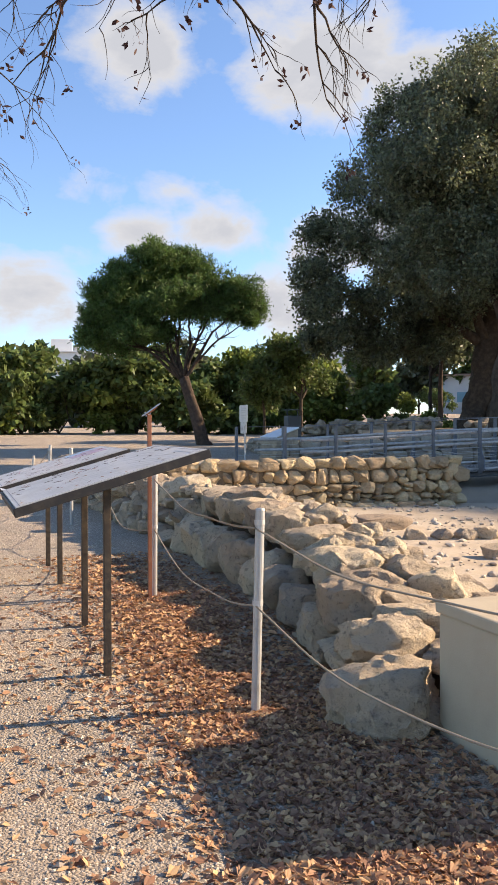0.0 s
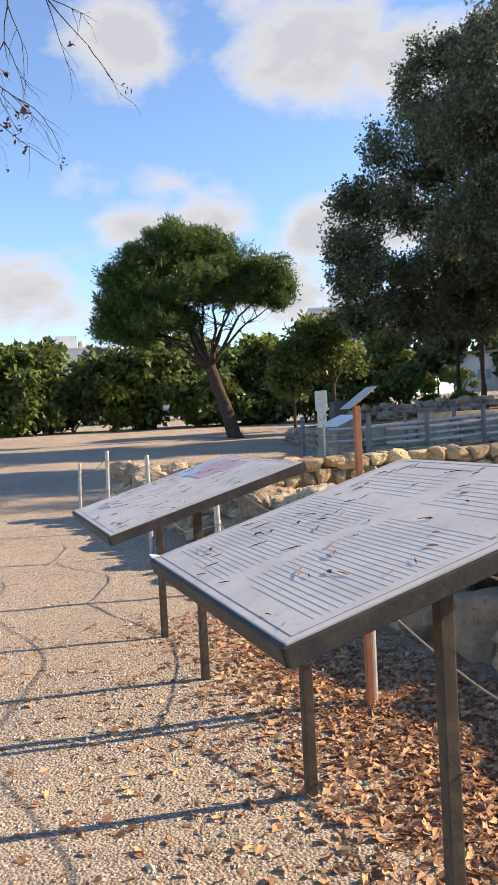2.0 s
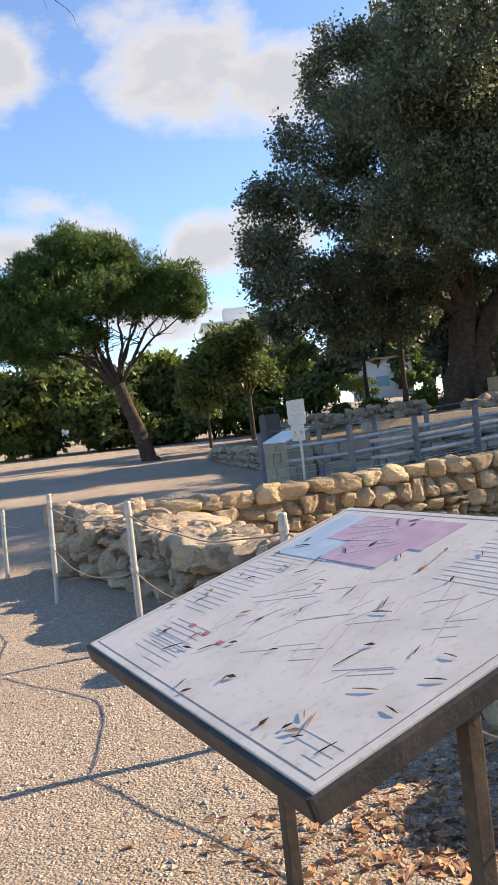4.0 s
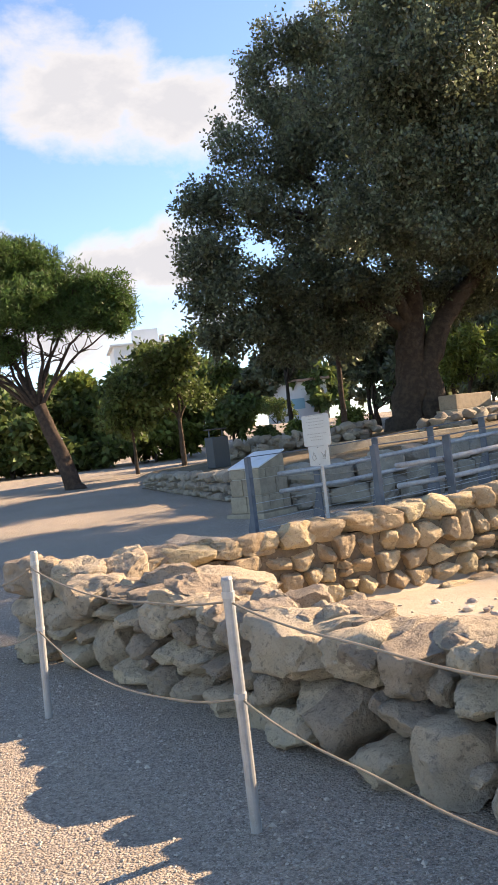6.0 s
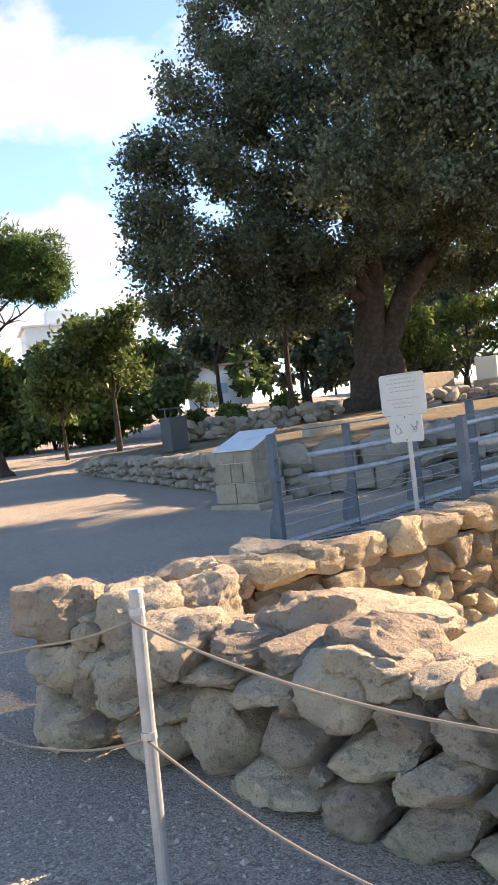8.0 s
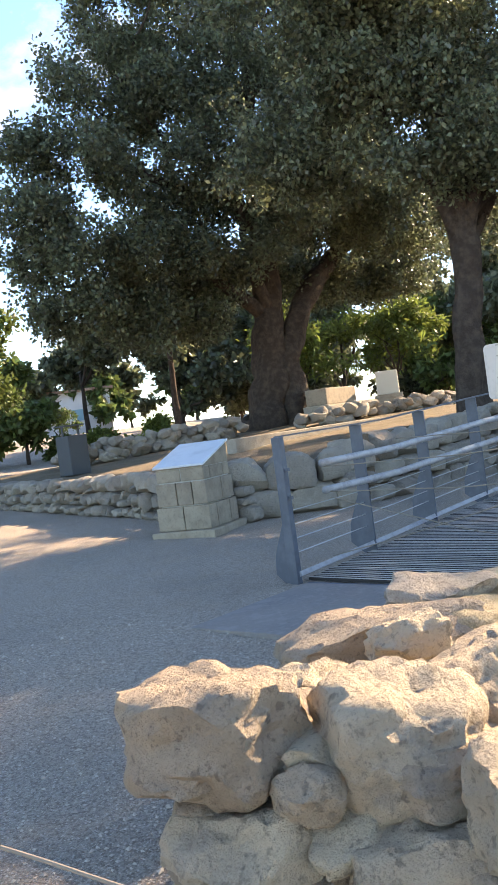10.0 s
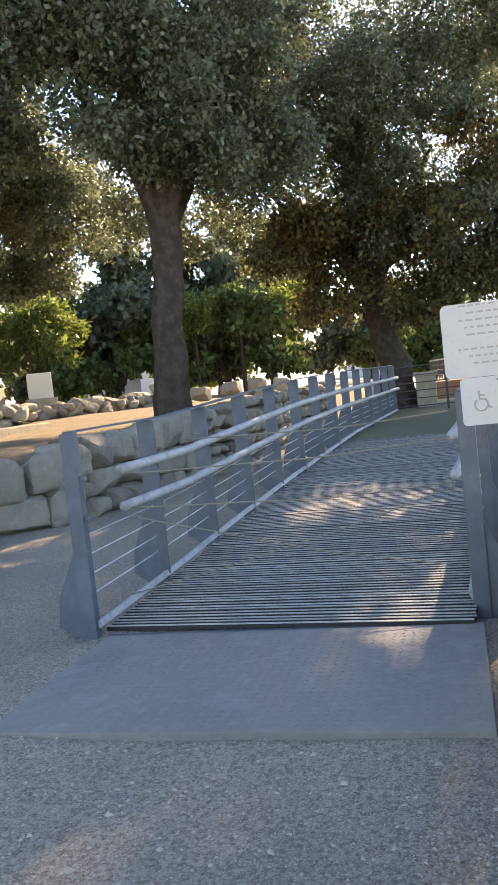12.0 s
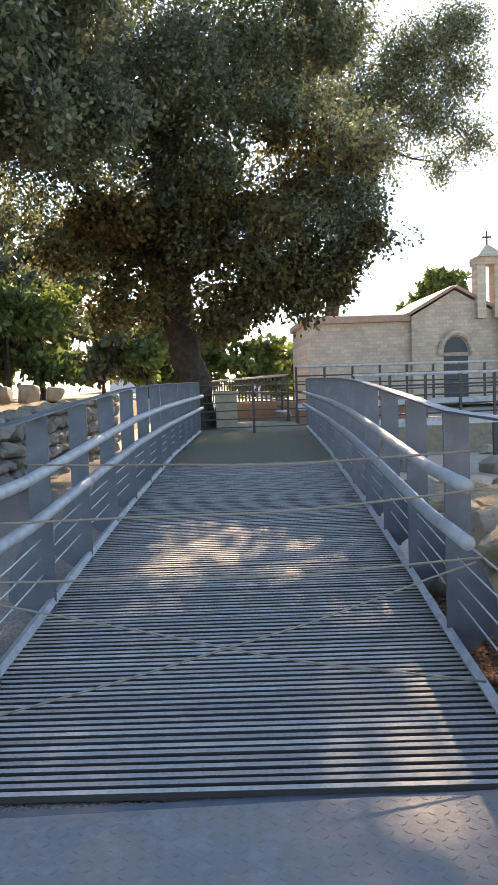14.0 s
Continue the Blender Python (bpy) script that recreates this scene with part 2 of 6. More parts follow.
WHITE_WALL = material("white_house_wall", (0.72, 0.71, 0.68), 0.8, spots=[(0.6, 0.45, 0.7, (0.6, 0.59, 0.56), 0.5)])
BLUE_GLASS = material("pale_blue_shutter", (0.22, 0.42, 0.48), 0.4, spec=0.5)
DARK_GLASS = material("dark_window", (0.03, 0.035, 0.04), 0.45, spec=0.4)
ROOF = material("roof_tile", (0.33, 0.21, 0.15), 0.85, spots=[(2, 0.45, 0.7, (0.42, 0.30, 0.22), 0.7)])
CHURCH = material("church_stone", (0.47, 0.40, 0.31), 0.9, spots=[(0.8, 0.42, 0.66, (0.38, 0.32, 0.25), 0.8), (5, 0.48, 0.7, (0.55, 0.48, 0.38), 0.6)], bump=[(6, 0.6, 0.05)], vary=0.12)


def add_courses(mat, wide, high, joint):
    """Coursed masonry in the plane of y and z, drawn into the colour of a far facade."""
    nt = mat.node_tree
    add, link = nt.nodes.new, nt.links.new
    bsdf = nt.nodes["Principled BSDF"]
    old = bsdf.inputs["Base Color"].links[0].from_socket
    geo, split, join = add("ShaderNodeNewGeometry"), add("ShaderNodeSeparateXYZ"), add("ShaderNodeCombineXYZ")
    link(geo.outputs["Position"], split.inputs[0])
    link(split.outputs["Y"], join.inputs["X"])
    link(split.outputs["Z"], join.inputs["Y"])
    brick = add("ShaderNodeTexBrick")
    brick.inputs["Scale"].default_value = 1.0
    brick.inputs["Brick Width"].default_value, brick.inputs["Row Height"].default_value = wide, high
    brick.inputs["Mortar Size"].default_value = joint
    brick.inputs["Color1"].default_value, brick.inputs["Color2"].default_value = (1.08, 1.05, 1.0, 1), (0.84, 0.81, 0.78, 1)
    brick.inputs["Mortar"].default_value = (0.74, 0.71, 0.68, 1)
    link(join.outputs[0], brick.inputs["Vector"])
    mx = add("ShaderNodeMix")
    mx.data_type, mx.blend_type = "RGBA", "MULTIPLY"
    mx.inputs["Factor"].default_value = 1.0
    link(old, mx.inputs["A"])
    link(brick.outputs["Color"], mx.inputs["B"])
    link(mx.outputs["Result"], bsdf.inputs["Base Color"])


add_courses(CHURCH, 0.5, 0.25, 0.012)
BIN = material("dark_grey_bin", (0.05, 0.06, 0.065), 0.5, spec=0.4)
AC_WHITE = material("unit_casing", (0.62, 0.58, 0.48), 0.6)
TERRACOTTA = material("red_earth_plinth", (0.42, 0.20, 0.11), 0.85, bump=[(20, 0.4, 0.02)])
DARK_METAL = material("dark_fence_metal", (0.07, 0.065, 0.06), 0.55, 0.3)
CAR_BLUE = material("blue_tarpaulin", (0.05, 0.14, 0.42), 0.4, spec=0.5)

# ---- building helpers ----


def finish(bm, smooth=True):
    me = bpy.data.meshes.new("mesh")
    bmesh.ops.recalc_face_normals(bm, faces=bm.faces)
    bm.to_mesh(me)
    bm.free()
    if smooth:
        for p in me.polygons:
            p.use_smooth = True
    return me


def part(name, bm, mat, parent=None, label="", smooth=False):
    me = bm if isinstance(bm, bpy.types.Mesh) else finish(bm, smooth)
    if mat is not None:
        me.materials.clear()
        me.materials.append(mat)
    ob = new(name, me)
    if parent is not None:
        ob.parent = parent
    if label:
        tagged(ob, label)
    return ob


def thing(name, label, category, group="", kind="", at=None):
    ob = new(name)
    ob.empty_display_size = 0.1
    if at is not None:
        ob.matrix_basis = at
    return tagged(ob, label, category, group, kind)


def box(bm, x0, x1, y0, y1, z0, z1, bevel=0.0, m=None):
    r = bmesh.ops.create_cube(bm, size=1.0)
    vs = r["verts"]
    for v in vs:
        v.co = Vector(((x0 + x1) / 2 + v.co.x * (x1 - x0), (y0 + y1) / 2 + v.co.y * (y1 - y0), (z0 + z1) / 2 + v.co.z * (z1 - z0)))
        if m is not None:
            v.co = m @ v.co
    if bevel:
        es = list({e for v in vs for e in v.link_edges})
        bmesh.ops.bevel(bm, geom=es, offset=bevel, segments=2, affect="EDGES", profile=0.6)
    return bm


def boxed(*a, **k):
    return box(bmesh.new(), *a, **k)


def tube(bm, points, radii, sides=10, rough=0.0, seed=0):
    """A closed tube along points, one radius each."""
    pts = [Vector(p) for p in points]
    rings = []
    for i, p in enumerate(pts):
        way = (pts[min(i + 1, len(pts) - 1)] - pts[max(i - 1, 0)]).normalized()
        side = way.cross(Vector((0.31, 0.87, 0.38))).normalized()
        up = way.cross(side)
        ring = []
        for k in range(sides):
            a = 2 * math.pi * k / sides
            r = radii[i]
            if rough:
                r *= 1 + rough * noise.noise((math.cos(a) * 1.7 + seed, math.sin(a) * 1.7, p.z * 0.5 + i * 0.13))
            ring.append(bm.verts.new(p + r * (math.cos(a) * side + math.sin(a) * up)))
        rings.append(ring)
    for a, b in zip(rings, rings[1:]):
        for k in range(sides):
            bm.faces.new((a[k], a[(k + 1) % sides], b[(k + 1) % sides], b[k]))
    bm.faces.new(rings[0][::-1])
    bm.faces.new(rings[-1])
    return bm


def bent(a, b, n, sag=0.0, wander=0.0, seed=0):
    """n + 1 points from a to b that sag and wander."""
    a, b = Vector(a), Vector(b)
    out = []
    for i in range(n + 1):
        f = i / n
        p = a.lerp(b, f)
        p.z -= sag * 4 * f * (1 - f)
        if wander:
            w = math.sin(math.pi * f)
            p += wander * w * Vector((noise.noise((f * 3, seed, 1.3)), noise.noise((f * 3, seed, 7.1)), noise.noise((f * 3, seed, 4.7))))
        out.append(p)
    return out


def interp(v, xs, ys):
    return float(np.interp(v, xs, ys))


def stone_mesh(seed, mat, power=3.0, cuts=9, rough=0.05, sub=4):
    """A boulder 1 across each way: a rounded block, split along random planes and weathered."""
    rng = random.Random(seed)
    bm = bmesh.new()
    bmesh.ops.create_icosphere(bm, subdivisions=sub, radius=1.0)
    planes = []
    for _ in range(cuts):
        n = Vector((rng.gauss(0, 1), rng.gauss(0, 1), rng.gauss(0, 1))).normalized()
        planes.append((n, rng.uniform(0.36, 0.52)))
    off = Vector((seed * 3.1, seed * 1.7, seed * 0.9))
    for v in bm.verts:
        p = v.co.normalized()
        s = (abs(p.x) ** power + abs(p.y) ** power + abs(p.z) ** power) ** (1 / power)
        p = p * (0.5 / s)
        for n, d in planes:
            over = p.dot(n) - d
            if over > 0:
                p -= n * over
        q = p + 0.08 * Vector((noise.noise(p * 4 + off), noise.noise(p * 4 - off), noise.noise(p * 4 + off * 2)))
        ridge = 1 - 2 * abs(noise.noise(q * 3.0 + off))
        p += p.normalized() * rough * (0.6 * noise.noise(q * 2.6 + off) + 0.35 * ridge * noise.noise(q * 1.5 - off) + 0.5 * noise.noise(q * 7 + off) + 0.4 * noise.noise(q * 15 + off) + 0.3 * noise.noise(q * 27 - off))
        v.co = p
    lo = [min(v.co[k] for v in bm.verts) for k in range(3)]
    hi = [max(v.co[k] for v in bm.verts) for k in range(3)]
    for v in bm.verts:
        v.co = Vector([(v.co[k] - (lo[k] + hi[k]) / 2) / (hi[k] - lo[k]) for k in range(3)])
    me = finish(bm, True)
    me.set_sharp_from_angle(angle=radians(38))
    me.materials.append(mat)
    return me


def pool(mat, first, count, **k):
    return [stone_mesh(first + i, mat, **k) for i in range(count)]


def stone(parent, meshes, rng, at, size, turn=0.25, yaw=0.0, name="stone"):
    ob = new(name, rng.choice(meshes))
    ob.parent = parent
    flip = rng.choice((0, math.pi))
    ob.matrix_basis = Matrix.LocRotScale(at, Euler((rng.uniform(-turn, turn), rng.uniform(-turn, turn), yaw + flip + rng.uniform(-turn, turn))), size)
    return ob


def stone_face(parent, meshes, rng, a, b, out, low, high, rows, depth, wide, lean=0.0, turn=0.12, proud=0.03, last_wide=None):
    """Courses of single stones from a to b (plan), whose face looks towards out; low and high give the heights along the run."""
    a, b, out = Vector(a), Vector(b), Vector(out).normalized()
    run = (b - a).length
    way = (b - a) / run
    yaw = math.atan2(way.y, way.x)
    edges = [0.0]
    for r in range(rows):
        edges.append(edges[-1] + rng.uniform(0.8, 1.25))
    edges = [e / edges[-1] for e in edges]
    for r in range(rows):
        s = rng.uniform(-0.15, 0)
        span = last_wide if (last_wide and r == rows - 1) else wide
        while s < run:
            w = rng.uniform(*span)
            mid = min(max(s + w / 2, 0.0), run)
            z0, z1 = low(mid), high(mid)
            wob = 0.3 * (z1 - z0) / rows
            h0 = z0 + (z1 - z0) * edges[r] + (wob * noise.noise((mid * 2.1, r * 7.3, a.x)) if r else 0.0)
            h1 = z0 + (z1 - z0) * edges[r + 1] + (wob * noise.noise((mid * 2.1, (r + 1) * 7.3, a.x)) if r < rows - 1 else 0.0)
            h = h1 - h0
            if h > 0.05:
                pieces = [(h0, h1)]
                if h > 0.18 and w < 0.28 and rng.random() < 0.5:
                    k = rng.uniform(0.4, 0.6)
                    pieces = [(h0, h0 + h * k), (h0 + h * k, h1)]
                for p0, p1 in pieces:
                    d = depth * rng.uniform(0.85, 1.15)
                    spot = a + way * (s + w / 2) - out * (d / 2 - rng.uniform(-proud, proud) + lean * (p0 - z0))
                    top = rng.uniform(-0.01, 0.05) if r == rows - 1 else 0.0
                    stone(parent, meshes, rng, (spot.x, spot.y, (p0 + p1) / 2 + top / 2), (w * 1.04, d, (p1 - p0) * 1.06 + top), turn, yaw)
            s += w


# ---- ground ----
NEAR_Y, NEAR_Z = [-40, 0, 4, 5.5, 8, 17, 22, 37, 60, 120, 400], [-0.1, -0.02, 0.04, 0.14, 0.20, 0.23, 0.35, 0.82, 1.3, 2.6, 5.0]


def deck_z(x):
    return interp(x, [5.9, 7.3, 8.5, 10.6, 15.3, 21], [0.285, 0.36, 0.44, 0.56, 0.76, 0.84])


def smooth_step(v, a, b):
    f = min(max((v - a) / (b - a), 0.0), 1.0)
    return f * f * (3 - 2 * f)


def terrace_depth(x, y):
    wx = interp(y, [20, 22.2, 24.3, 33, 45], [12.4, 9.4, 9.65, 11.35, 16.0])
    wy = interp(x, [8.9, 10.4, 14, 24, 60], [22.4, 21.3, 20.75, 20.2, 20.2])
    return min(x - wx, y - wy)


def terrace_z(x, y):
    return 1.1 + 0.025 * max(0.0, min(x, 22) - 9) + 0.02 * min(max(terrace_depth(x, y), 0.0), 12.0)


def ground_z(x, y):
    z = interp(y, NEAR_Y, NEAR_Z)
    yard = smooth_step(x, 2.3, 2.9) * (1 - smooth_step(y, 15.3, 15.6)) * smooth_step(y, -6, 3)
    z += yard * (interp(x, [2, 6, 10], [0.10, 0.0, -0.08]) - z)
    pit = smooth_step(x, 8.6, 10.5) * (1 - smooth_step(y, 15.5, 16.2))
    z += pit * (-0.1 - z) * (1 - smooth_step(x, 26, 36))
    bank = smooth_step(x, 14.0, 14.4) * smooth_step(y, 14.9, 15.1) * (1 - smooth_step(y, 18.2, 18.5)) * (1 - smooth_step(x, 30, 45))
    z += bank * (deck_z(x) - 0.03 - z)
    d = terrace_depth(x, y)
    if d > 0:
        up = smooth_step(d, 0.0, 0.35) * (1 - smooth_step(y, 33, 44))
        z += up * (terrace_z(x, y) - z)
    z += 1.5 * smooth_step(x, 22, 42) * smooth_step(y, 42, 72)
    far = smooth_step(math.hypot(x - 10, y - 25), 60, 200)
    z += far * (3.4 - z)
    return z


def grid_ground():
    def axis(parts):
        out = []
        for a, b, step in parts:
            out += list(np.arange(a, b, step))
        return out
    xs = axis([(-600, -40, 80), (-40, -8, 4), (-8, -2, 0.5), (-2, 3.2, 0.1), (3.2, 12, 0.2), (12, 26, 0.35), (26, 60, 2), (60, 140, 10), (140, 1001, 90)])
    ys = axis([(-500, -40, 90), (-40, -4, 4), (-4, 2, 0.4), (2, 19, 0.1), (19, 34, 0.25), (34, 60, 1.2), (60, 140, 8), (140, 1401, 90)])
    verts = []
    for y in ys:
        for x in xs:
            z = ground_z(x, y)
            near = 1 if -8 < x < 26 and -4 < y < 60 else 0
            z += near * (0.025 * noise.noise((x * 0.7, y * 0.7, 0)) + 0.008 * noise.noise((x * 3, y * 3, 5)))
            verts.append((x, y, z))
    nx = len(xs)
    faces, index = [], []
    for j in range(len(ys) - 1):
        for i in range(nx - 1):
            faces.append((j * nx + i, j * nx + i + 1, (j + 1) * nx + i + 1, (j + 1) * nx + i))
            x, y = xs[i], ys[j]
            kind = 1 if (x > 2.4 and 1 < y < 15.5 and x < 40) else 0
            if 0 < terrace_depth(x, y) and y < 36 and x < 40:
                kind = 2
            if 14.2 < x < 30 and 14.9 < y < 18.6:
                kind = 3
            index.append(kind)
    me = bpy.data.meshes.new("ground")
    me.from_pydata(verts, [], faces)
    me.materials.append(GROUND)
    for m in (YARD, SOIL, VERGE):
        me.materials.append(m)
    me.polygons.foreach_set("material_index", index)
    me.polygons.foreach_set("use_smooth", [True] * len(faces))
    return tagged(new("ground", me), "tan gravel path and sandy ground with shade", "ground", kind="structure")


ground = grid_ground()

# ---- stone walls ----
RUBBLE = pool(STONE, 10, 16, power=4.4, cuts=10, rough=0.085)
BOULDERS = pool(STONE, 160, 9, power=3.4, cuts=9, rough=0.11)
BLOCKS = pool(GOLD_STONE, 40, 14, power=5.0, cuts=8, rough=0.075)
GREYS = pool(GREY_STONE, 70, 12, power=8.0, cuts=4, rough=0.05, sub=4)
SMALL_GREYS = pool(GREY_STONE, 90, 10, power=4.0, cuts=10, rough=0.08, sub=3)


def west_top(y):
    return interp(y, [3.0, 3.6, 4.6, 5.6, 7.0, 11, 13, 15.4, 16.3], [0.26, 0.36, 0.52, 0.62, 0.84, 0.84, 0.82, 0.88, 0.9])


def west_foot(y):
    return interp(y, [3.0, 4.6, 6.5, 9.5, 11.5, 13.5, 14.5, 15.2, 16.3], [1.85, 2.0, 2.14, 2.06, 1.95, 1.92, 1.82, 1.66, 1.58])


def west_lean(y):
    return interp(y, [3, 8, 10, 12], [0.24, 0.24, 0.14, 0.06])


def build_west_wall():
    wall = thing("wall_west", "tumbled dry rubble wall of pale limestone boulders beside the path", "wall", kind="structure")
    rng = random.Random(4)
    core = bmesh.new()
    rows = []
    for k in range(26):
        yy = 3.4 + k * 0.462
        f, t, g = west_foot(yy) + 0.22, west_top(yy) - 0.24, ground_z(1.5, yy) - 0.1
        k2 = 1.9 * west_lean(yy)
        rows.append([core.verts.new((f, yy, g)), core.verts.new((f + k2, yy, t)), core.verts.new((f + k2 + 0.35, yy, t)), core.verts.new((f + k2 + 0.75, yy, -0.15))])
    for a, b in zip(rows, rows[1:]):
        for i in range(3):
            core.faces.new((a[i], b[i], b[i + 1], a[i + 1]))
    core.faces.new(rows[0])
    core.faces.new(rows[-1][::-1])
    part("core", core, EARTH, wall)
    # courses of the face; now and then one stone fills two courses
    taken = [[] for _ in range(5)]
    for row in range(4):
        y = 3.45 + 0.09 * row
        while y < 15.42:
            low = y < 8.4
            if low and row > 1:
                y += 0.1
                continue
            marks = (0.0, 0.58, 1.0, 1.0, 1.0) if low else (0.0, 0.31, 0.57, 0.8, 1.0)
            w = rng.uniform(0.3, 0.56) if low else rng.uniform(0.2, 0.42) if row else rng.uniform(0.26, 0.5)
            yy = y + w / 2
            if any(a - 0.04 < yy < b + 0.04 for a, b in taken[row]):
                y += 0.06
                continue
            g, t = ground_z(1.4, yy) - 0.03, west_top(yy)
            tall = row < 3 and not low and rng.random() < 0.2
            wob = [0.06 * (t - g) * noise.noise((yy * 1.9, q * 5.7, 2.2)) if 0 < q < 4 else 0.0 for q in (row, row + (2 if tall else 1))]
            z0, z1 = g + (t - g) * marks[row] + wob[0], g + (t - g) * marks[row + (2 if tall else 1)] + wob[1]
            if tall:
                w = max(w, 0.34)
                taken[row + 1].append((y, y + w))
            h = z1 - z0
            if h > 0.06:
                x = west_foot(yy) + 0.2 + west_lean(yy) * row * (1.3 if low else 0.72) + rng.uniform(-0.035, 0.035)
                stone(wall, RUBBLE, rng, (x, y + w / 2, (z0 + z1) / 2), (rng.uniform(0.42, 0.52), w * 1.05, h * rng.uniform(1.04, 1.14)), 0.11)
                if rng.random() < 0.4:
                    stone(wall, RUBBLE, rng, (x - 0.1, y + w, z0 + h * rng.uniform(0.0, 1.0)), (0.2, rng.uniform(0.09, 0.16), rng.uniform(0.08, 0.14)), 0.6)
            y += w
    for k in range(60):
        y = rng.uniform(5.0, 15.5)
        x = west_foot(y) + 2 * west_lean(y) + rng.uniform(0.0, 0.6)
        s = rng.uniform(0.12, 0.22)
        stone(wall, RUBBLE, rng, (x, y, west_top(y) - rng.uniform(0.0, 0.1) - 0.25 * max(0, x - west_foot(y) - 0.4 - 2 * west_lean(y))), (s, s * rng.uniform(0.8, 1.4), s * 0.8), 0.7)
    # crest and the slope down to the yard
    for lane, drop in ((0.42, 0.02), (0.8, 0.22), (1.15, 0.48)):
        y = 3.7
        while y < 15.6:
            w = rng.uniform(0.3, 0.62)
            t = west_top(y + w / 2)
            z = max(t - drop * t / 0.85 - rng.uniform(0.08, 0.16), 0.1)
            x = west_foot(y) + lane - 0.14 + 2.3 * west_lean(y) + rng.uniform(-0.1, 0.1)
            if y < 14.6 or (y < 14.9 and lane < 0.5):
                stone(wall, RUBBLE, rng, (x, y + w / 2, z), (rng.uniform(0.32, 0.5), w * 0.98, rng.uniform(0.22, 0.34)), 0.35)
            y += w * rng.uniform(0.95, 1.15)
    # great boulders at the turn of the wall, along its crest and at its low start
    for x, y, z, sx, sy, sz, yaw in ((1.78, 15.58, 0.90, 0.52, 0.46, 0.36, -0.85), (2.04, 15.16, 0.84, 0.5, 0.44, 0.38, -0.8), (1.76, 15.5, 0.60, 0.44, 0.5, 0.28, -0.6), (1.78, 15.46, 0.36, 0.5, 0.56, 0.32, -0.5),
                                     (1.88, 15.0, 0.60, 0.42, 0.36, 0.30, -0.7), (2.42, 15.12, 0.84, 0.46, 0.42, 0.34, 0.2), (2.2, 15.42, 0.72, 0.4, 0.4, 0.4, 0.0), (2.85, 15.72, 0.80, 0.84, 0.5, 0.30, -0.75), (2.32, 15.66, 0.78, 0.34, 0.36, 0.26, 0.3),
                                     (3.5, 15.76, 0.80, 0.7, 0.46, 0.30, -0.2), (2.6, 15.45, 0.92, 0.3, 0.18, 0.18, -0.4), (1.98, 14.72, 0.78, 0.5, 0.44, 0.32, 0.1),
                                     (2.14, 12.25, 0.70, 0.5, 0.86, 0.36, 0.1), (2.3, 13.75, 0.76, 0.5, 0.6, 0.38, 0.0), (2.95, 14.35, 0.66, 0.7, 0.85, 0.3, 0.0), (2.75, 13.2, 0.6, 0.5, 0.7, 0.4, 0.3), (2.6, 11.3, 0.64, 0.6, 0.7, 0.42, 0.0),
                                     (2.5, 9.9, 0.74, 0.6, 0.6, 0.42, 0.2), (2.7, 9.1, 0.66, 0.6, 0.6, 0.4, 0.0), (2.7, 8.0, 0.72, 0.55, 0.6, 0.42, 0.4), (3.1, 7.4, 0.42, 0.7, 0.7, 0.36, 0.0), (2.4, 14.3, 0.8, 0.45, 0.5, 0.32, 0.0), (2.3, 10.7, 0.76, 0.5, 0.5, 0.36, 0.5),
                                     (1.98, 3.72, 0.15, 0.62, 0.62, 0.46, 0.0), (2.2, 4.2, 0.3, 0.5, 0.5, 0.34, 0.0), (2.3, 4.75, 0.4, 0.46, 0.55, 0.4, 0.0), (2.6, 4.3, 0.3, 0.4, 0.45, 0.26, 0.0), (2.55, 5.45, 0.5, 0.55, 0.6, 0.34, 0.0)):
        stone(wall, BOULDERS, rng, (x, y, z), (sx, sy, sz), 0.14, yaw)
    return wall


def build_north_wall():
    wall = thing("wall_north", "dry stone wall of squared golden limestone blocks", "wall", kind="structure")
    rng = random.Random(11)
    part("core", boxed(3.0, 9.5, 15.42, 15.6, -0.2, 0.72), EARTH, wall)
    stone_face(wall, BLOCKS, rng, (2.75, 15.34), (9.72, 15.2), (0, -1), lambda s: interp(s, [0, 3, 7], [0.16, 0.02, -0.08]), lambda s: interp(s, [0, 1.5, 7], [0.86, 0.9, 0.95]),
               4, 0.4, (0.17, 0.4), turn=0.09, last_wide=(0.28, 0.46))
    stone_face(wall, RUBBLE, rng, (9.72, 15.78), (3.4, 15.95), (0, 1), lambda s: 0.1, lambda s: interp(s, [0, 6], [0.92, 0.82]), 3, 0.42, (0.28, 0.6), turn=0.16)
    for k in range(9):
        stone(wall, BLOCKS, rng, (3.2 + k * 0.76 + rng.uniform(-0.1, 0.1), 15.52 + rng.uniform(-0.05, 0.05), 0.80), (0.6, 0.4, 0.24), 0.15)
    for k in range(3):
        stone(wall, BLOCKS, rng, (9.62, 15.5, 0.08 + 0.3 * k), (0.4, 0.58, 0.32), 0.08)
    # footing course
    for k in range(8):
        stone(wall, BLOCKS, rng, (6.2 + k * 0.45, 15.12, -0.06), (0.5, 0.3, 0.2), 0.1)
    return wall


build_west_wall()
build_north_wall()


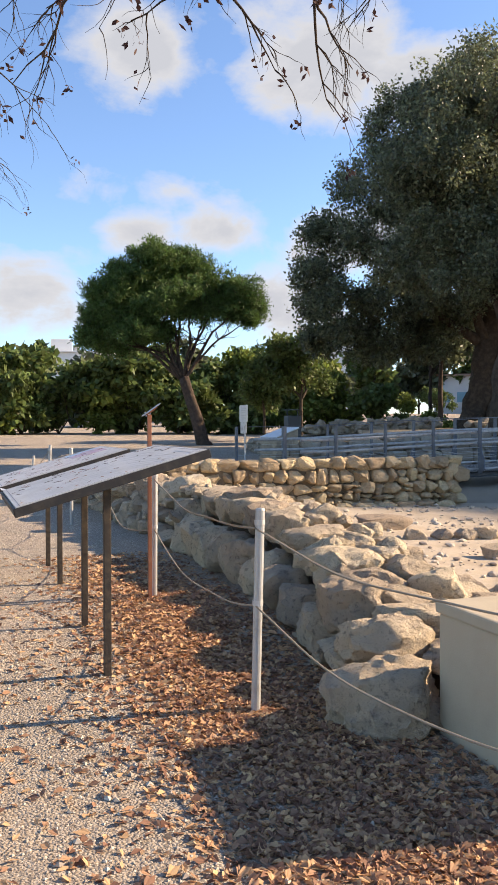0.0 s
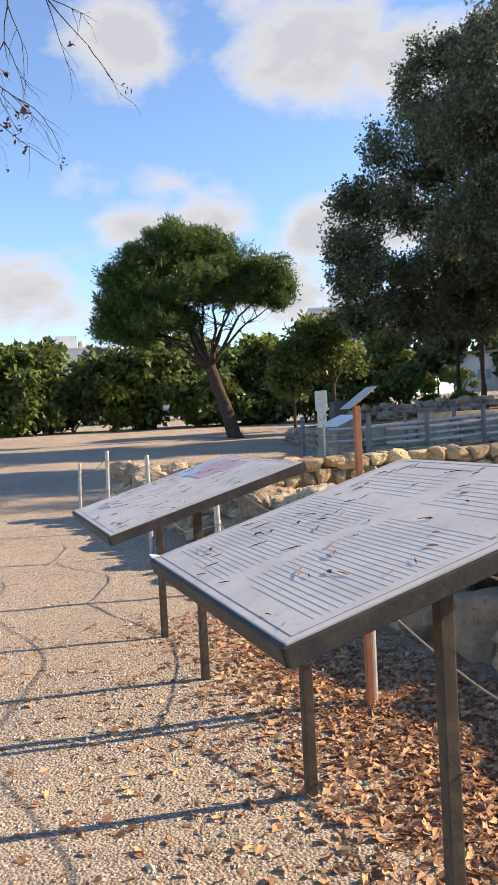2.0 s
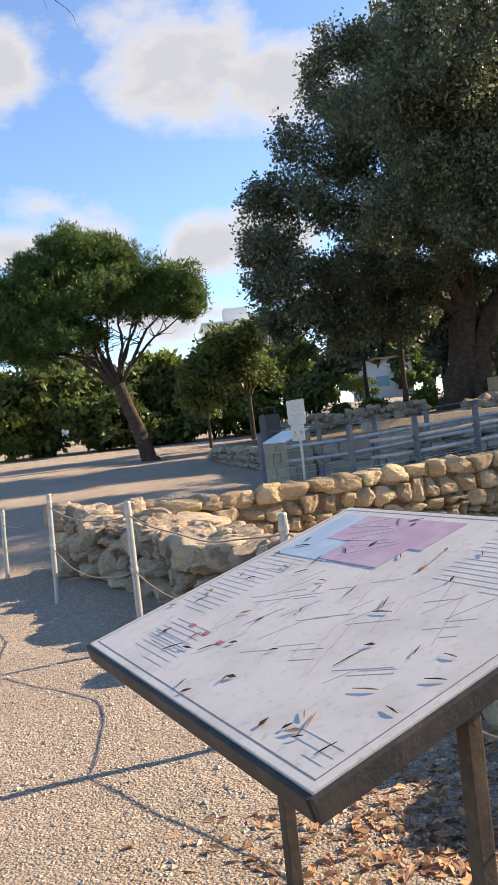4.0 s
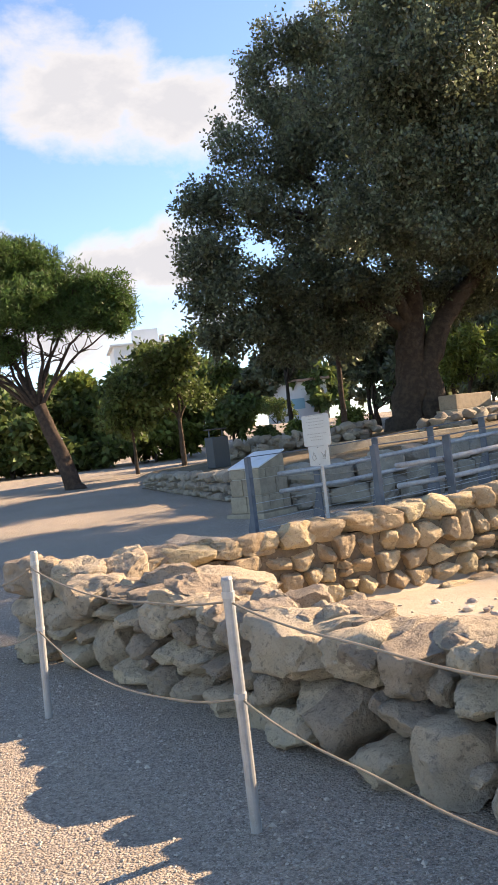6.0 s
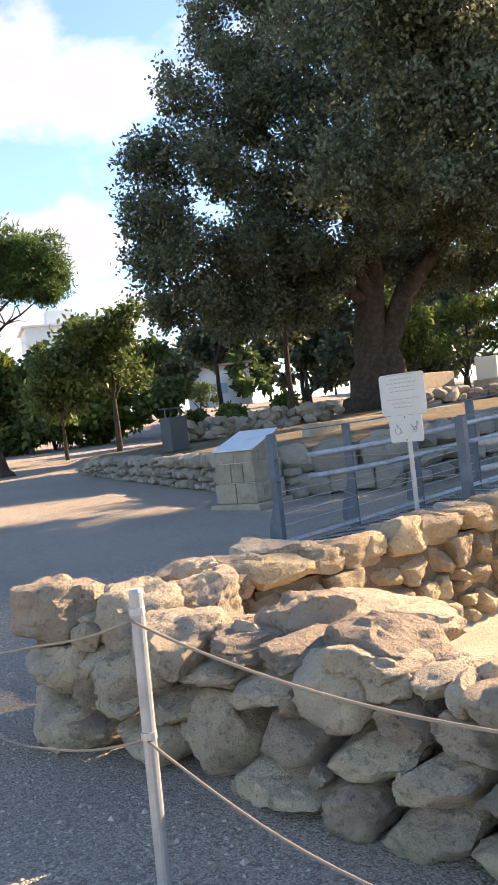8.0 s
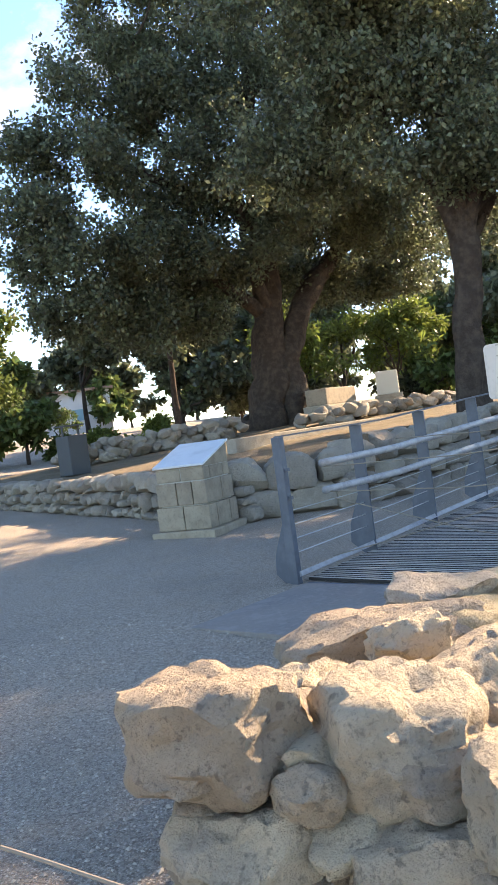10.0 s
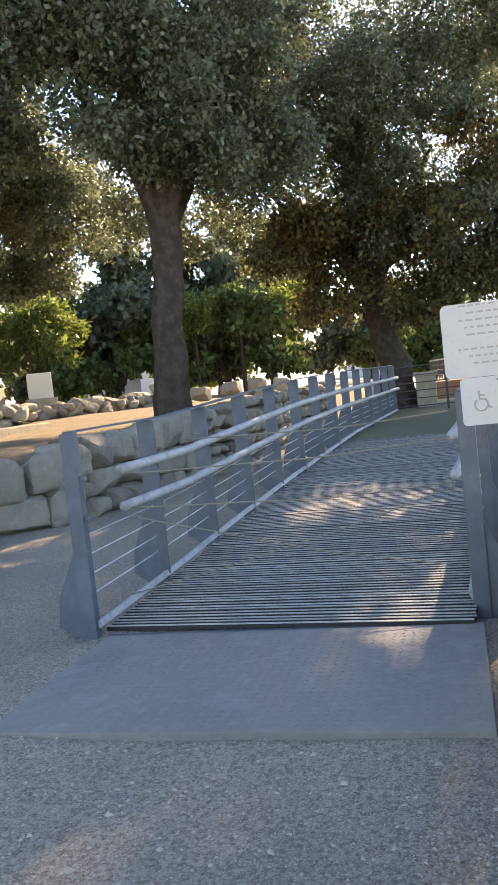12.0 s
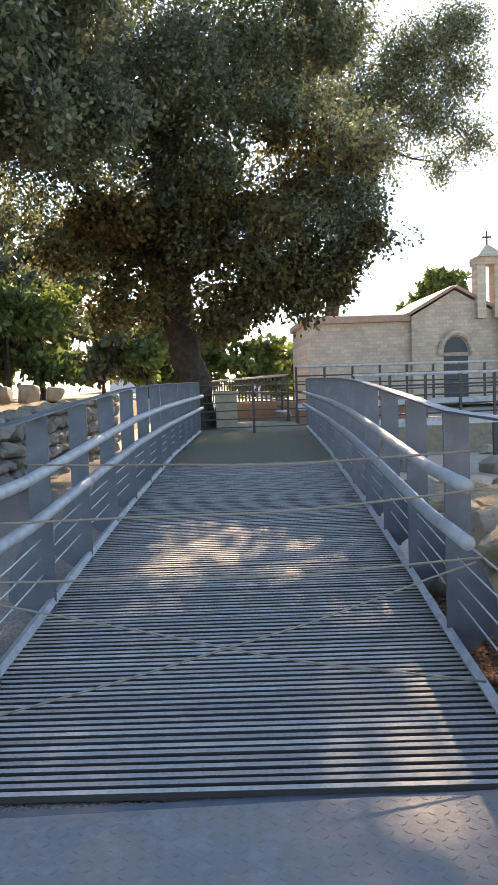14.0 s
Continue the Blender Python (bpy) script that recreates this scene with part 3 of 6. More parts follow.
def yard_stones():
    rng = random.Random(8)
    low = thing("wall_low", "low broken footing of limestone in the ruined yard", "wall", kind="structure")
    x = 2.9
    while x < 7:
        w = rng.uniform(0.3, 0.55)
        stone(low, RUBBLE, rng, (x + w / 2, 6.05 - 0.1 * (x - 3) + rng.uniform(-0.06, 0.06), 0.1), (w * 1.05, rng.uniform(0.32, 0.5), rng.uniform(0.28, 0.4)), 0.2)
        x += w
    x = 5.6
    while x < 11:
        w = rng.uniform(0.25, 0.5)
        stone(low, RUBBLE, rng, (x + w / 2, 10.0 + rng.uniform(-0.1, 0.1), 0.02), (w, rng.uniform(0.3, 0.4), rng.uniform(0.18, 0.3)), 0.2)
        x += w * 1.15
    slabs = ((3.55, 9.1, 0.13, 0.75, 0.55, 0.22), (4.7, 11.0, 0.1, 0.9, 0.5, 0.26), (5.9, 11.2, 0.1, 0.85, 0.45, 0.26), (3.6, 7.9, 0.14, 0.5, 0.45, 0.3), (4.15, 7.75, 0.12, 0.5, 0.35, 0.24),
             (5.9, 8.3, 0.06, 0.45, 0.35, 0.2), (9.3, 12.2, -0.02, 0.5, 0.4, 0.24), (9.9, 12.6, 0.0, 0.5, 0.4, 0.3), (10.3, 13.2, 0.08, 0.55, 0.45, 0.3), (9.0, 9.6, 0.0, 0.5, 0.4, 0.25))
    flat = pool(STONE, 120, 5, power=6.0, cuts=4, rough=0.03)
    for x, y, z, a, b, c in slabs:
        ob = stone(None, flat, rng, (x, y, z), (a, b, c), 0.08, name="stone_slab")
        tagged(ob, "pale squared limestone slab lying in the sandy yard", "stone", "fallen slabs in the yard")


yard_stones()


def yard_rubble():
    r = np.random.RandomState(17)
    ico = bmesh.new()
    bmesh.ops.create_icosphere(ico, subdivisions=1, radius=1.0)
    ico.verts.ensure_lookup_table()
    base = np.array([v.co[:] for v in ico.verts])
    tri = np.array([[v.index for v in f.verts] for f in ico.faces])
    ico.free()
    verts, faces = [], []
    for k in range(3600):
        x, y = r.uniform(2.9, 11), r.uniform(3.5, 15.0)
        if noise.noise((x * 0.5, y * 0.5, 3.0)) < r.uniform(-0.35, 0.25):
            continue
        s = 0.012 + 0.05 * r.rand() ** 4
        q = base * s * r.uniform(0.7, 1.2, (len(base), 1)) * np.array([1.2, 1.0, 0.7])
        a = r.rand() * 6.28
        rot = np.array([[math.cos(a), -math.sin(a), 0], [math.sin(a), math.cos(a), 0], [0, 0, 1]])
        faces += (tri + len(verts)).tolist()
        verts += (q @ rot.T + np.array([x, y, ground_z(x, y) + s * 0.25])).tolist()
    me = bpy.data.meshes.new("rubble")
    me.from_pydata(verts, [], faces)
    me.materials.append(PEBBLE)
    tagged(new("yard_rubble", me), "small broken stones strewn over the sandy yard", "rubble", kind="stuff")


yard_rubble()


def retaining_walls():
    rng = random.Random(21)
    wall = thing("wall_retaining", "grey weathered dry stone retaining wall below the terrace", "wall", kind="structure")
    part("core", boxed(0.22, 0.42, 0, 8.7, 0.0, 0.92, m=Matrix.Translation((9.2, 24.2, 0)) @ Matrix.Rotation(-math.atan2(1.75, 8.8), 4, "Z")), EARTH, wall)
    low = lambda y: interp(y, [22, 24, 33], [0.33, 0.42, 0.68])
    stone_face(wall, SMALL_GREYS, rng, (10.95, 33.0), (9.2, 24.2), (-1, 0.2), lambda s: low(33 - s), lambda s: interp(s, [0, 1, 9], [0.95, 1.15, 1.16]), 3, 0.42, (0.18, 0.34), turn=0.16)
    stone_face(wall, SMALL_GREYS, rng, (9.2, 24.3), (8.95, 22.0), (-1, 0.1), lambda s: 0.36, lambda s: 1.14, 3, 0.4, (0.2, 0.4), turn=0.14)
    wall2 = thing("wall_ashlar", "old wall of large dressed blocks and grey rubble", "wall", kind="structure")
    part("core", boxed(10.6, 26, 20.95, 21.2, 0.0, 1.35), EARTH, wall2)
    top = lambda s: interp(s, [0, 2.2, 6, 16], [1.2, 1.3, 1.5, 1.7])
    stone_face(wall2, GREYS, rng, (8.95, 21.95), (10.45, 20.85), (-0.6, -0.8), lambda s: 0.3, lambda s: 1.2, 2, 0.5, (0.45, 0.8), turn=0.05)
    stone_face(wall2, GREYS, rng, (10.45, 20.85), (14, 20.35), (-0.1, -1), lambda s: 0.25, lambda s: top(s + 1.8), 3, 0.5, (0.35, 0.75), turn=0.06)
    stone_face(wall2, SMALL_GREYS, rng, (14, 20.35), (25, 19.75), (-0.05, -1), lambda s: 0.2, lambda s: top(s + 5.5), 6, 0.45, (0.3, 0.6), turn=0.12)
    # row of loose stones higher on the terrace
    crest = thing("wall_terrace", "low heap wall of loose sunlit stones on the terrace", "wall", kind="structure")
    for k in range(120):
        f = k / 119
        x, y = 13.2 + f * 5.0 + rng.uniform(-0.2, 0.2), 31.5 - 1.6 * f + rng.uniform(-0.3, 0.3)
        stone(crest, SMALL_GREYS, rng, (x, y, ground_z(x, y) + rng.uniform(0.05, 0.5)), (rng.uniform(0.28, 0.5), 0.35, rng.uniform(0.2, 0.3)), 0.4)
    for k in range(80):
        f = k / 79
        x, y = 18.2 + f * 9.0, 27.4 - 2.0 * f + rng.uniform(-0.4, 0.4)
        stone(crest, SMALL_GREYS, rng, (x, y, ground_z(x, y) + rng.uniform(0.02, 0.35)), (rng.uniform(0.3, 0.7), 0.4, rng.uniform(0.2, 0.36)), 0.4)
    kerb = part("trim_kerb", boxed(12.2, 17.5, 24.7, 24.95, 0.9, 1.5, 0.02), GREY_STONE)
    tagged(kerb, "long plain concrete kerb at the foot of the tree", "kerb", kind="structure")


retaining_walls()

# ---- beige block by the start ----
block = thing("masonry_block", "smooth beige rendered block with a thin cap", "block")
part("body", boxed(2.14, 2.78, 2.5, 3.5, -0.05, 0.62, 0.012), RENDERED, block)
part("cap", boxed(2.125, 2.795, 2.485, 3.515, 0.622, 0.68, 0.012), RENDERED, block)

# ---- rope posts and ropes ----
POSTS = [(1.75, 1.7), (1.40, 4.07), (1.405, 6.57), (1.47, 9.4), (1.33, 11.54), (1.23, 13.82), (1.12, 15.95)]
LEANS = [0.0, 0.03, 0.01, -0.02, 0.0, 0.03, 0.03]


def rope_post(x, y, lean, top):
    ob = thing("rope_post", "thin galvanised steel rope post standing in gravel", "post", "rope posts along the path")
    g = ground_z(x, y)
    bm = tube(bmesh.new(), [(x, y, g - 0.1), (x + lean * 0.5, y, g + 0.5), (x + lean, y, g + top)], [0.024] * 3, 14)
    part("pole", bm, GALVANISED, ob, smooth=False)
    part("top_cap", tube(bmesh.new(), [(x + lean, y, g + top + 0.001), (x + lean, y, g + top + 0.012)], [0.025, 0.02], 14), GALVANISED, ob)
    for h in (0.9, 0.5):
        part("rope_ring", tube(bmesh.new(), [(x + lean * h, y, g + top * h + 0.03), (x + lean * h, y, g + top * h + 0.055)], [0.028, 0.028], 12), WIRE, ob)


for (x, y), lean in zip(POSTS, LEANS):
    rope_post(x, y, lean, 1.04 if y < 15 else 0.8)
for i in range(len(POSTS) - 1):
    (x0, y0), (x1, y1) = POSTS[i], POSTS[i + 1]
    for h, sag in ((0.95, 0.10 if i != 2 else 0.14), (0.55, 0.16)):
        a = Vector((x0, y0, ground_z(x0, y0) + h))
        b = Vector((x1, y1, ground_z(x1, y1) + h * (1 if y1 < 15 else 0.68)))
        ob = part("rope", tube(bmesh.new(), bent(a, b, 24, sag, 0.03, i + h), [0.0048] * 25, 6), ROPE, smooth=True)
        tagged(ob, "slack weathered rope strung between steel posts", "rope", "ropes along the path")

# ---- information panels ----


def info_panel(y0, y1, lift, legs, picture, seed):
    rng = random.Random(seed)
    ob = thing("information_panel", "faded tilted information board on two dark wooden legs" if not picture else "faded tilted site plan board with purple and blue print", "sign", "tilted boards beside the path")
    slope = math.atan2(0.31, 1.09)
    yaw = 0.012
    m = Matrix.Translation((0.755, (y0 + y1) / 2, lift)) @ Euler((0, -slope, yaw)).to_matrix().to_4x4()
    half_x, half_y = 0.56, (y1 - y0) / 2
    part("board", boxed(-half_x + 0.012, half_x - 0.012, -half_y + 0.012, half_y - 0.012, -0.012, 0.004, 0.002, m=m), BOARD, ob, "pale weathered printed board")
    part("under_board", boxed(-half_x + 0.03, half_x - 0.03, -half_y + 0.03, half_y - 0.03, -0.035, -0.013, m=m), DARK_FRAME, ob)
    for n, b in (("rim", (-half_x, half_x, -half_y - 0.004, -half_y + 0.011, -0.05, -0.001)), ("rim", (-half_x, half_x, half_y - 0.011, half_y + 0.004, -0.05, -0.001)),
                 ("rim", (-half_x - 0.004, -half_x + 0.011, -half_y + 0.012, half_y - 0.012, -0.05, -0.001)), ("rim", (half_x - 0.011, half_x + 0.004, -half_y + 0.012, half_y - 0.012, -0.05, -0.001))):
        part(n, boxed(*b, 0.003, m=m), DARK_FRAME, ob)
    for lx, ly in legs:
        g = ground_z(lx, ly)
        z = (m @ Vector((lx - 0.755, 0, -0.04))).z
        part("leg", boxed(lx - 0.021, lx + 0.021, ly - 0.021, ly + 0.021, g - 0.1, z + 0.0, 0.004), OLD_WOOD, ob)
        part("bracket", boxed(-0.3, 0.3, ly - (y0 + y1) / 2 - 0.03, ly - (y0 + y1) / 2 + 0.03, -0.06, -0.036, m=m), DARK_FRAME, ob)

    def ink(name, x0, x1, v0, v1, mat, up=0.0055, label="", turn=0.0):
        mm = m @ Matrix.Translation(((x0 + x1) / 2, (v0 + v1) / 2, 0)) @ Matrix.Rotation(turn, 4, "Z")
        a, b = (x1 - x0) / 2, (v1 - v0) / 2
        return part(name, boxed(-a, a, -b, b, 0.0042, up, m=mm), mat, ob, label)

    # lines of print run along the board's width (its y), rows step down its slope (its x)
    def text(x_top, rows, v0, v1, mat=PRINT, step=0.03):
        for r in range(rows):
            x = x_top - r * step
            end = v0 + (v1 - v0) * (rng.uniform(0.45, 0.8) if r == rows - 1 else rng.uniform(0.93, 1.0))
            ink("print_line", x - 0.0008, x + 0.0008, v0, end, mat, 0.0047)

    if not picture:
        text(0.4, 9, -half_y + 0.08, -0.05)
        text(0.4, 7, 0.05, half_y - 0.1)
        text(0.12, 28, 0.02, half_y - 0.07, step=0.022)
        text(0.06, 24, -half_y + 0.08, -0.06, step=0.022)
        ink("heading", 0.47, 0.49, -half_y + 0.08, -0.2, PRINT)
        ink("heading", 0.47, 0.49, 0.05, 0.5, PRINT)
    else:
        ink("blue_picture", 0.16, 0.49, 0.3, half_y - 0.08, PRINT_BLUE)
        ink("purple_picture", 0.3, 0.488, -0.02, 0.5, PRINT_PURPLE, 0.0065)
        ink("purple_picture", 0.17, 0.302, 0.04, 0.36, PRINT_PURPLE, 0.0068)
        for k in range(7):
            ink("map_line", 0.26 + 0.03 * k, 0.263 + 0.03 * k, 0.1 + 0.04 * k, 0.32 + 0.03 * k, BOARD, 0.0075, turn=0.6 - 0.2 * (k % 3))
        text(0.46, 14, -half_y + 0.06, -0.2, step=0.024)
        text(-0.44, 3, -half_y + 0.06, -0.5, step=0.026)
        text(-0.3, 6, 0.24, 0.52, PRINT_PURPLE, step=0.024)
        text(0.14, 4, 0.4, half_y - 0.06, step=0.026)
        text(0.05, 12, 0.42, half_y - 0.06, step=0.026)
        text(-0.38, 5, 0.2, 0.5, step=0.026)
        for k in range(3):
            ink("plan_mark", -0.33 + 0.01 * k, -0.315 + 0.01 * k, 0.12 + 0.12 * k, 0.15 + 0.12 * k, PRINT_RED)
        for k in range(60):
            x, v = rng.uniform(-0.3, 0.14), rng.uniform(-0.55, 0.25)
            ink("plan_line", x, x + 0.0018, v, v + rng.uniform(0.04, 0.16), rng.choice((PRINT, PRINT, PRINT_PURPLE, PRINT_PURPLE)), 0.0047, turn=rng.choice((0.5, 0.5, 2.07, 1.2)))
    for x0, x1, v0, v1 in ((-half_x + 0.035, -half_x + 0.038, -half_y + 0.035, half_y - 0.035), (half_x - 0.038, half_x - 0.035, -half_y + 0.035, half_y - 0.035),
                           (-half_x + 0.039, half_x - 0.039, -half_y + 0.035, -half_y + 0.038), (-half_x + 0.039, half_x - 0.039, half_y - 0.038, half_y - 0.035)):
        ink("border_line", x0, x1, v0, v1, PRINT_DARK, 0.0046)
    # the printed sheet of the text board peels up at one corner
    if not picture:
        peel = bmesh.new()
        strip = [[peel.verts.new(m @ Vector((-half_x + 0.004 + a * 0.03 + c * 0.004, half_y - 0.004 - c * 0.03 - a * 0.004, 0.006 + 0.014 * (1 - c) ** 2 * (1 - a)))) for a in (0, 0.5, 1)] for c in (0, 0.33, 0.66, 1)]
        for a, b in zip(strip, strip[1:]):
            for k in range(2):
                peel.faces.new((a[k], a[k + 1], b[k + 1], b[k]))
        up = bmesh.ops.extrude_face_region(peel, geom=peel.faces[:])
        for v in (q for q in up["geom"] if isinstance(q, bmesh.types.BMVert)):
            v.co.z += 0.0012
        part("peeling_corner", peel, SLAB, ob, "white peeling sheet corner")
    # fallen leaves and needles lying on the board
    for k in range(64):
        x, v = rng.uniform(-half_x + 0.05, half_x - 0.05), rng.uniform(-half_y + 0.05, half_y - 0.05)
        mm = m @ Matrix.Translation((x, v, 0.0062)) @ Matrix.Rotation(rng.uniform(0, 6.28), 4, "Z")
        bm = bmesh.new()
        l, w = (rng.uniform(0.012, 0.04), 0.002) if rng.random() < 0.6 else (rng.uniform(0.011, 0.022), rng.uniform(0.004, 0.008))
        pts = [(-l, 0, 0), (-l * 0.2, w, 0.0015), (l, 0, 0.001), (-l * 0.2, -w, 0.0015)]
        bm.faces.new([bm.verts.new(mm @ Vector(p)) for p in pts])
        r = bmesh.ops.extrude_face_region(bm, geom=bm.faces[:])
        for v in (g for g in r["geom"] if isinstance(g, bmesh.types.BMVert)):
            v.co += Vector((0, 0, 0.0015))
        leaf = part("fallen_leaf", bm, LITTER if k % 3 == 0 else DARK_DRY)
        tagged(leaf, "dry brown leaf scrap lying on a sign board", "leaf", "leaf scraps on the boards")


info_panel(4.57, 5.93, 1.24, ((0.75, 4.78), (0.755, 5.80)), False, 3)
info_panel(7.05, 8.50, 1.19, ((0.735, 7.24), (0.72, 8.18)), True, 5)

# ---- small tilted sign on a red-brown post ----
marker = thing("marker_sign", "small tilted plate on a red-brown square post", "sign")
gm = ground_z(1.36, 6.5)
part("post", boxed(1.345, 1.375, 6.495, 6.525, gm - 0.1, gm + 1.46, 0.003), RUST, marker)
mm = Matrix.Translation((1.375, 6.51, gm + 1.495)) @ Euler((0, -0.62, -0.1)).to_matrix().to_4x4()
part("plate", boxed(-0.085, 0.085, -0.07, 0.07, 0, 0.006, 0.002, m=mm), GALVANISED, marker)
part("plate_frame", boxed(-0.05, 0.05, -0.03, 0.03, -0.012, -0.001, 0.002, m=mm), RUST, marker)

# ---- stone lectern ----
lectern = thing("stone_lectern", "squat pedestal of pale stone blocks with sloping slab top", "pedestal", at=pose(8.35, 22.1, 0.34, 0, 0, -74))
# its slab looks towards local -y
part("plinth", boxed(-0.48, 0.48, -0.5, 0.5, -0.1, 0.1, 0.02), ASHLAR, lectern)
part("mortar_core", boxed(-0.345, 0.345, -0.365, 0.365, 0.1, 0.95), MORTAR, lectern)
for r, (z0, z1) in enumerate(((0.105, 0.42), (0.435, 0.74), (0.755, 0.92))):
    s = 0.40 - 0.02 * r
    for a, b in (((-s, -0.08), (-0.065, 0.16), (0.175, s)) if r % 2 else ((-s, 0.0), (0.015, s))):
        for c, d in ((-s - 0.02, -0.2), (-0.185, 0.19), (0.205, s + 0.02)) if r % 2 == 0 else ((-s - 0.02, 0.05), (0.065, s + 0.02)):
            part("block", boxed(a, b, c, d, z0, z1, 0.01), ASHLAR, lectern)
bm = bmesh.new()
prof = [(-0.38, 0.925), (0.38, 0.925), (0.38, 1.20), (-0.38, 0.95)]
front = [[bm.verts.new((x, y, z)) for y, z in prof] for x in (-0.36, 0.36)]
bm.faces.new(front[0])
bm.faces.new(front[1][::-1])
for i in range(4):
    bm.faces.new((front[0][i], front[1][i], front[1][(i + 1) % 4], front[0][(i + 1) % 4]))
part("wedge", bm, ASHLAR, lectern)
ms = Matrix.Translation((0, 0, 1.078)) @ Matrix.Rotation(math.atan2(0.25, 0.76), 4, "X")
part("slab", boxed(-0.39, 0.39, -0.43, 0.43, 0, 0.03, 0.006, m=ms), SLAB, lectern, "pale blue-white slab")

# ---- footbridge ----
SLANT = -0.063


def side_y(x, side):
    return (18.6 + SLANT * (x - 6.0)) if side > 0 else (16.2 + SLANT * (x - 6.2))


def rail_top(x):
    return interp(x, [5.9, 7.5, 9.4, 11.6, 14, 20.5], [1.57, 1.58, 1.68, 1.78, 1.84, 1.92])


bridge = thing("footbridge", "footbridge with grey slatted deck on a steel frame", "bridge")
slat_pitch, n_slats = 0.0585, 145
bm = bmesh.new()
box(bm, -0.017, 0.017, -1.16, 1.16, -0.03, 0.0, 0.004)
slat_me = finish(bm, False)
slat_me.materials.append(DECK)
slat_me.materials.append(SLAT_GAP_SHADE)
# tops keep the deck colour; every other face carries the painted gap shade
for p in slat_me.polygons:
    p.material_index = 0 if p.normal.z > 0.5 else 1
rng = random.Random(2)
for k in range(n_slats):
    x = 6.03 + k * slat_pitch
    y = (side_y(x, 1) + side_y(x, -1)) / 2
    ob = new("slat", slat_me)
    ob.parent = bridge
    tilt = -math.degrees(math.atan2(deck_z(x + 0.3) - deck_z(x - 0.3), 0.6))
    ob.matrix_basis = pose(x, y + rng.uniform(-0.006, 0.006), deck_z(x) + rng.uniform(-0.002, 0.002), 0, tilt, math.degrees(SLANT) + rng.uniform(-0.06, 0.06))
for f in (0.12, 0.5, 0.88):
    pts = []
    for k in range(10):
        x = 6.02 + k * 0.92
        pts.append((x, side_y(x, -1) + f * (side_y(x, 1) - side_y(x, -1)), deck_z(x) - 0.1))
    part("joist", tube(bmesh.new(), pts, [0.05] * 10, 4), STEEL, bridge)
part("end_beam", boxed(5.955, 6.0, 16.25, 18.5, 0.05, 0.268), STEEL, bridge)


def railing(side):
    ob = thing("railing", "blue-grey steel railing with pipe handrails and thin wires", "railing", "railings of the footbridge")
    inner = -side
    n = 14
    for k in range(n):
        x = 5.95 + (0.28 if side < 0 else 0.0) + k * 1.13
        if x > 21:
            continue
        y, d, t = side_y(x, side), deck_z(x), rail_top(x)
        low = d - 0.05 if x > 6.4 else ground_z(x, y) - 0.05
        m = Matrix.Translation((x, y, 0)) @ Matrix.Rotation(SLANT, 4, "Z")
        post = part("post", boxed(-0.011, 0.011, -0.075, 0.06, low, t, 0.002, m=m) if k else boxed(-0.03, 0.03, -0.05, 0.05, low, t, 0.004, m=m), STEEL, ob)
        gus = bmesh.new()
        w = 0.1 * side
        prof = [(0, low), (w * 1.7, low + 0.12), (w * 1.5, low + 0.3), (0, low + 0.62)]
        fr = [[gus.verts.new(m @ Vector((xx, yy + 0.05 * side, zz))) for yy, zz in prof] for xx in (-0.009, 0.009)]
        gus.faces.new(fr[0])
        gus.faces.new(fr[1][::-1])
        for i in range(4):
            gus.faces.new((fr[0][i], fr[1][i], fr[1][(i + 1) % 4], fr[0][(i + 1) % 4]))
        part("gusset", gus, STEEL, post)
        for h in (0.29, 0.54):
            part("pipe_bracket", boxed(-0.012, 0.012, min(0, inner * 0.09), max(0, inner * 0.09), t - h - 0.015, t - h + 0.015, m=m), STEEL, post)
    xs = [5.95 + (0.28 if side < 0 else 0.0) + 0.4 * i for i in range(38)]

    def run(lift, off, start=0.0):
        return [(x, side_y(x, side) + off, lift(x)) for x in xs if x >= xs[0] + start]
    bm = bmesh.new()
    rings = []
    for x in xs:
        y, z = side_y(x, side), rail_top(x)
        rings.append([bm.verts.new((x, y + o, z + u)) for o, u in ((-0.04, 0.0), (0.04, 0.0), (0.04, 0.012), (-0.04, 0.012))])
    for a, b in zip(rings, rings[1:]):
        for i in range(4):
            bm.faces.new((a[i], b[i], b[(i + 1) % 4], a[(i + 1) % 4]))
    bm.faces.new(rings[0])
    bm.faces.new(rings[-1][::-1])
    part("top_bar", bm, STEEL, ob)
    for h in (0.29, 0.54):
        pts = run(lambda x: rail_top(x) - h, inner * 0.12, 0.08)
        part("handrail_pipe", tube(bmesh.new(), pts, [0.034] * len(pts), 12), PIPE, ob, smooth=True)
    for f in (0.2, 0.38, 0.56, 0.74):
        pts = run(lambda x: deck_z(x) + f * (rail_top(x) - 0.58 - deck_z(x)) + 0.1, 0.0)
        part("wire", tube(bmesh.new(), pts, [0.005] * len(pts), 5), WIRE, ob)
    pts = run(lambda x: deck_z(x) + 0.06, inner * 0.05)
    part("bottom_rail", tube(bmesh.new(), pts, [0.03] * len(pts), 4), PIPE, ob)


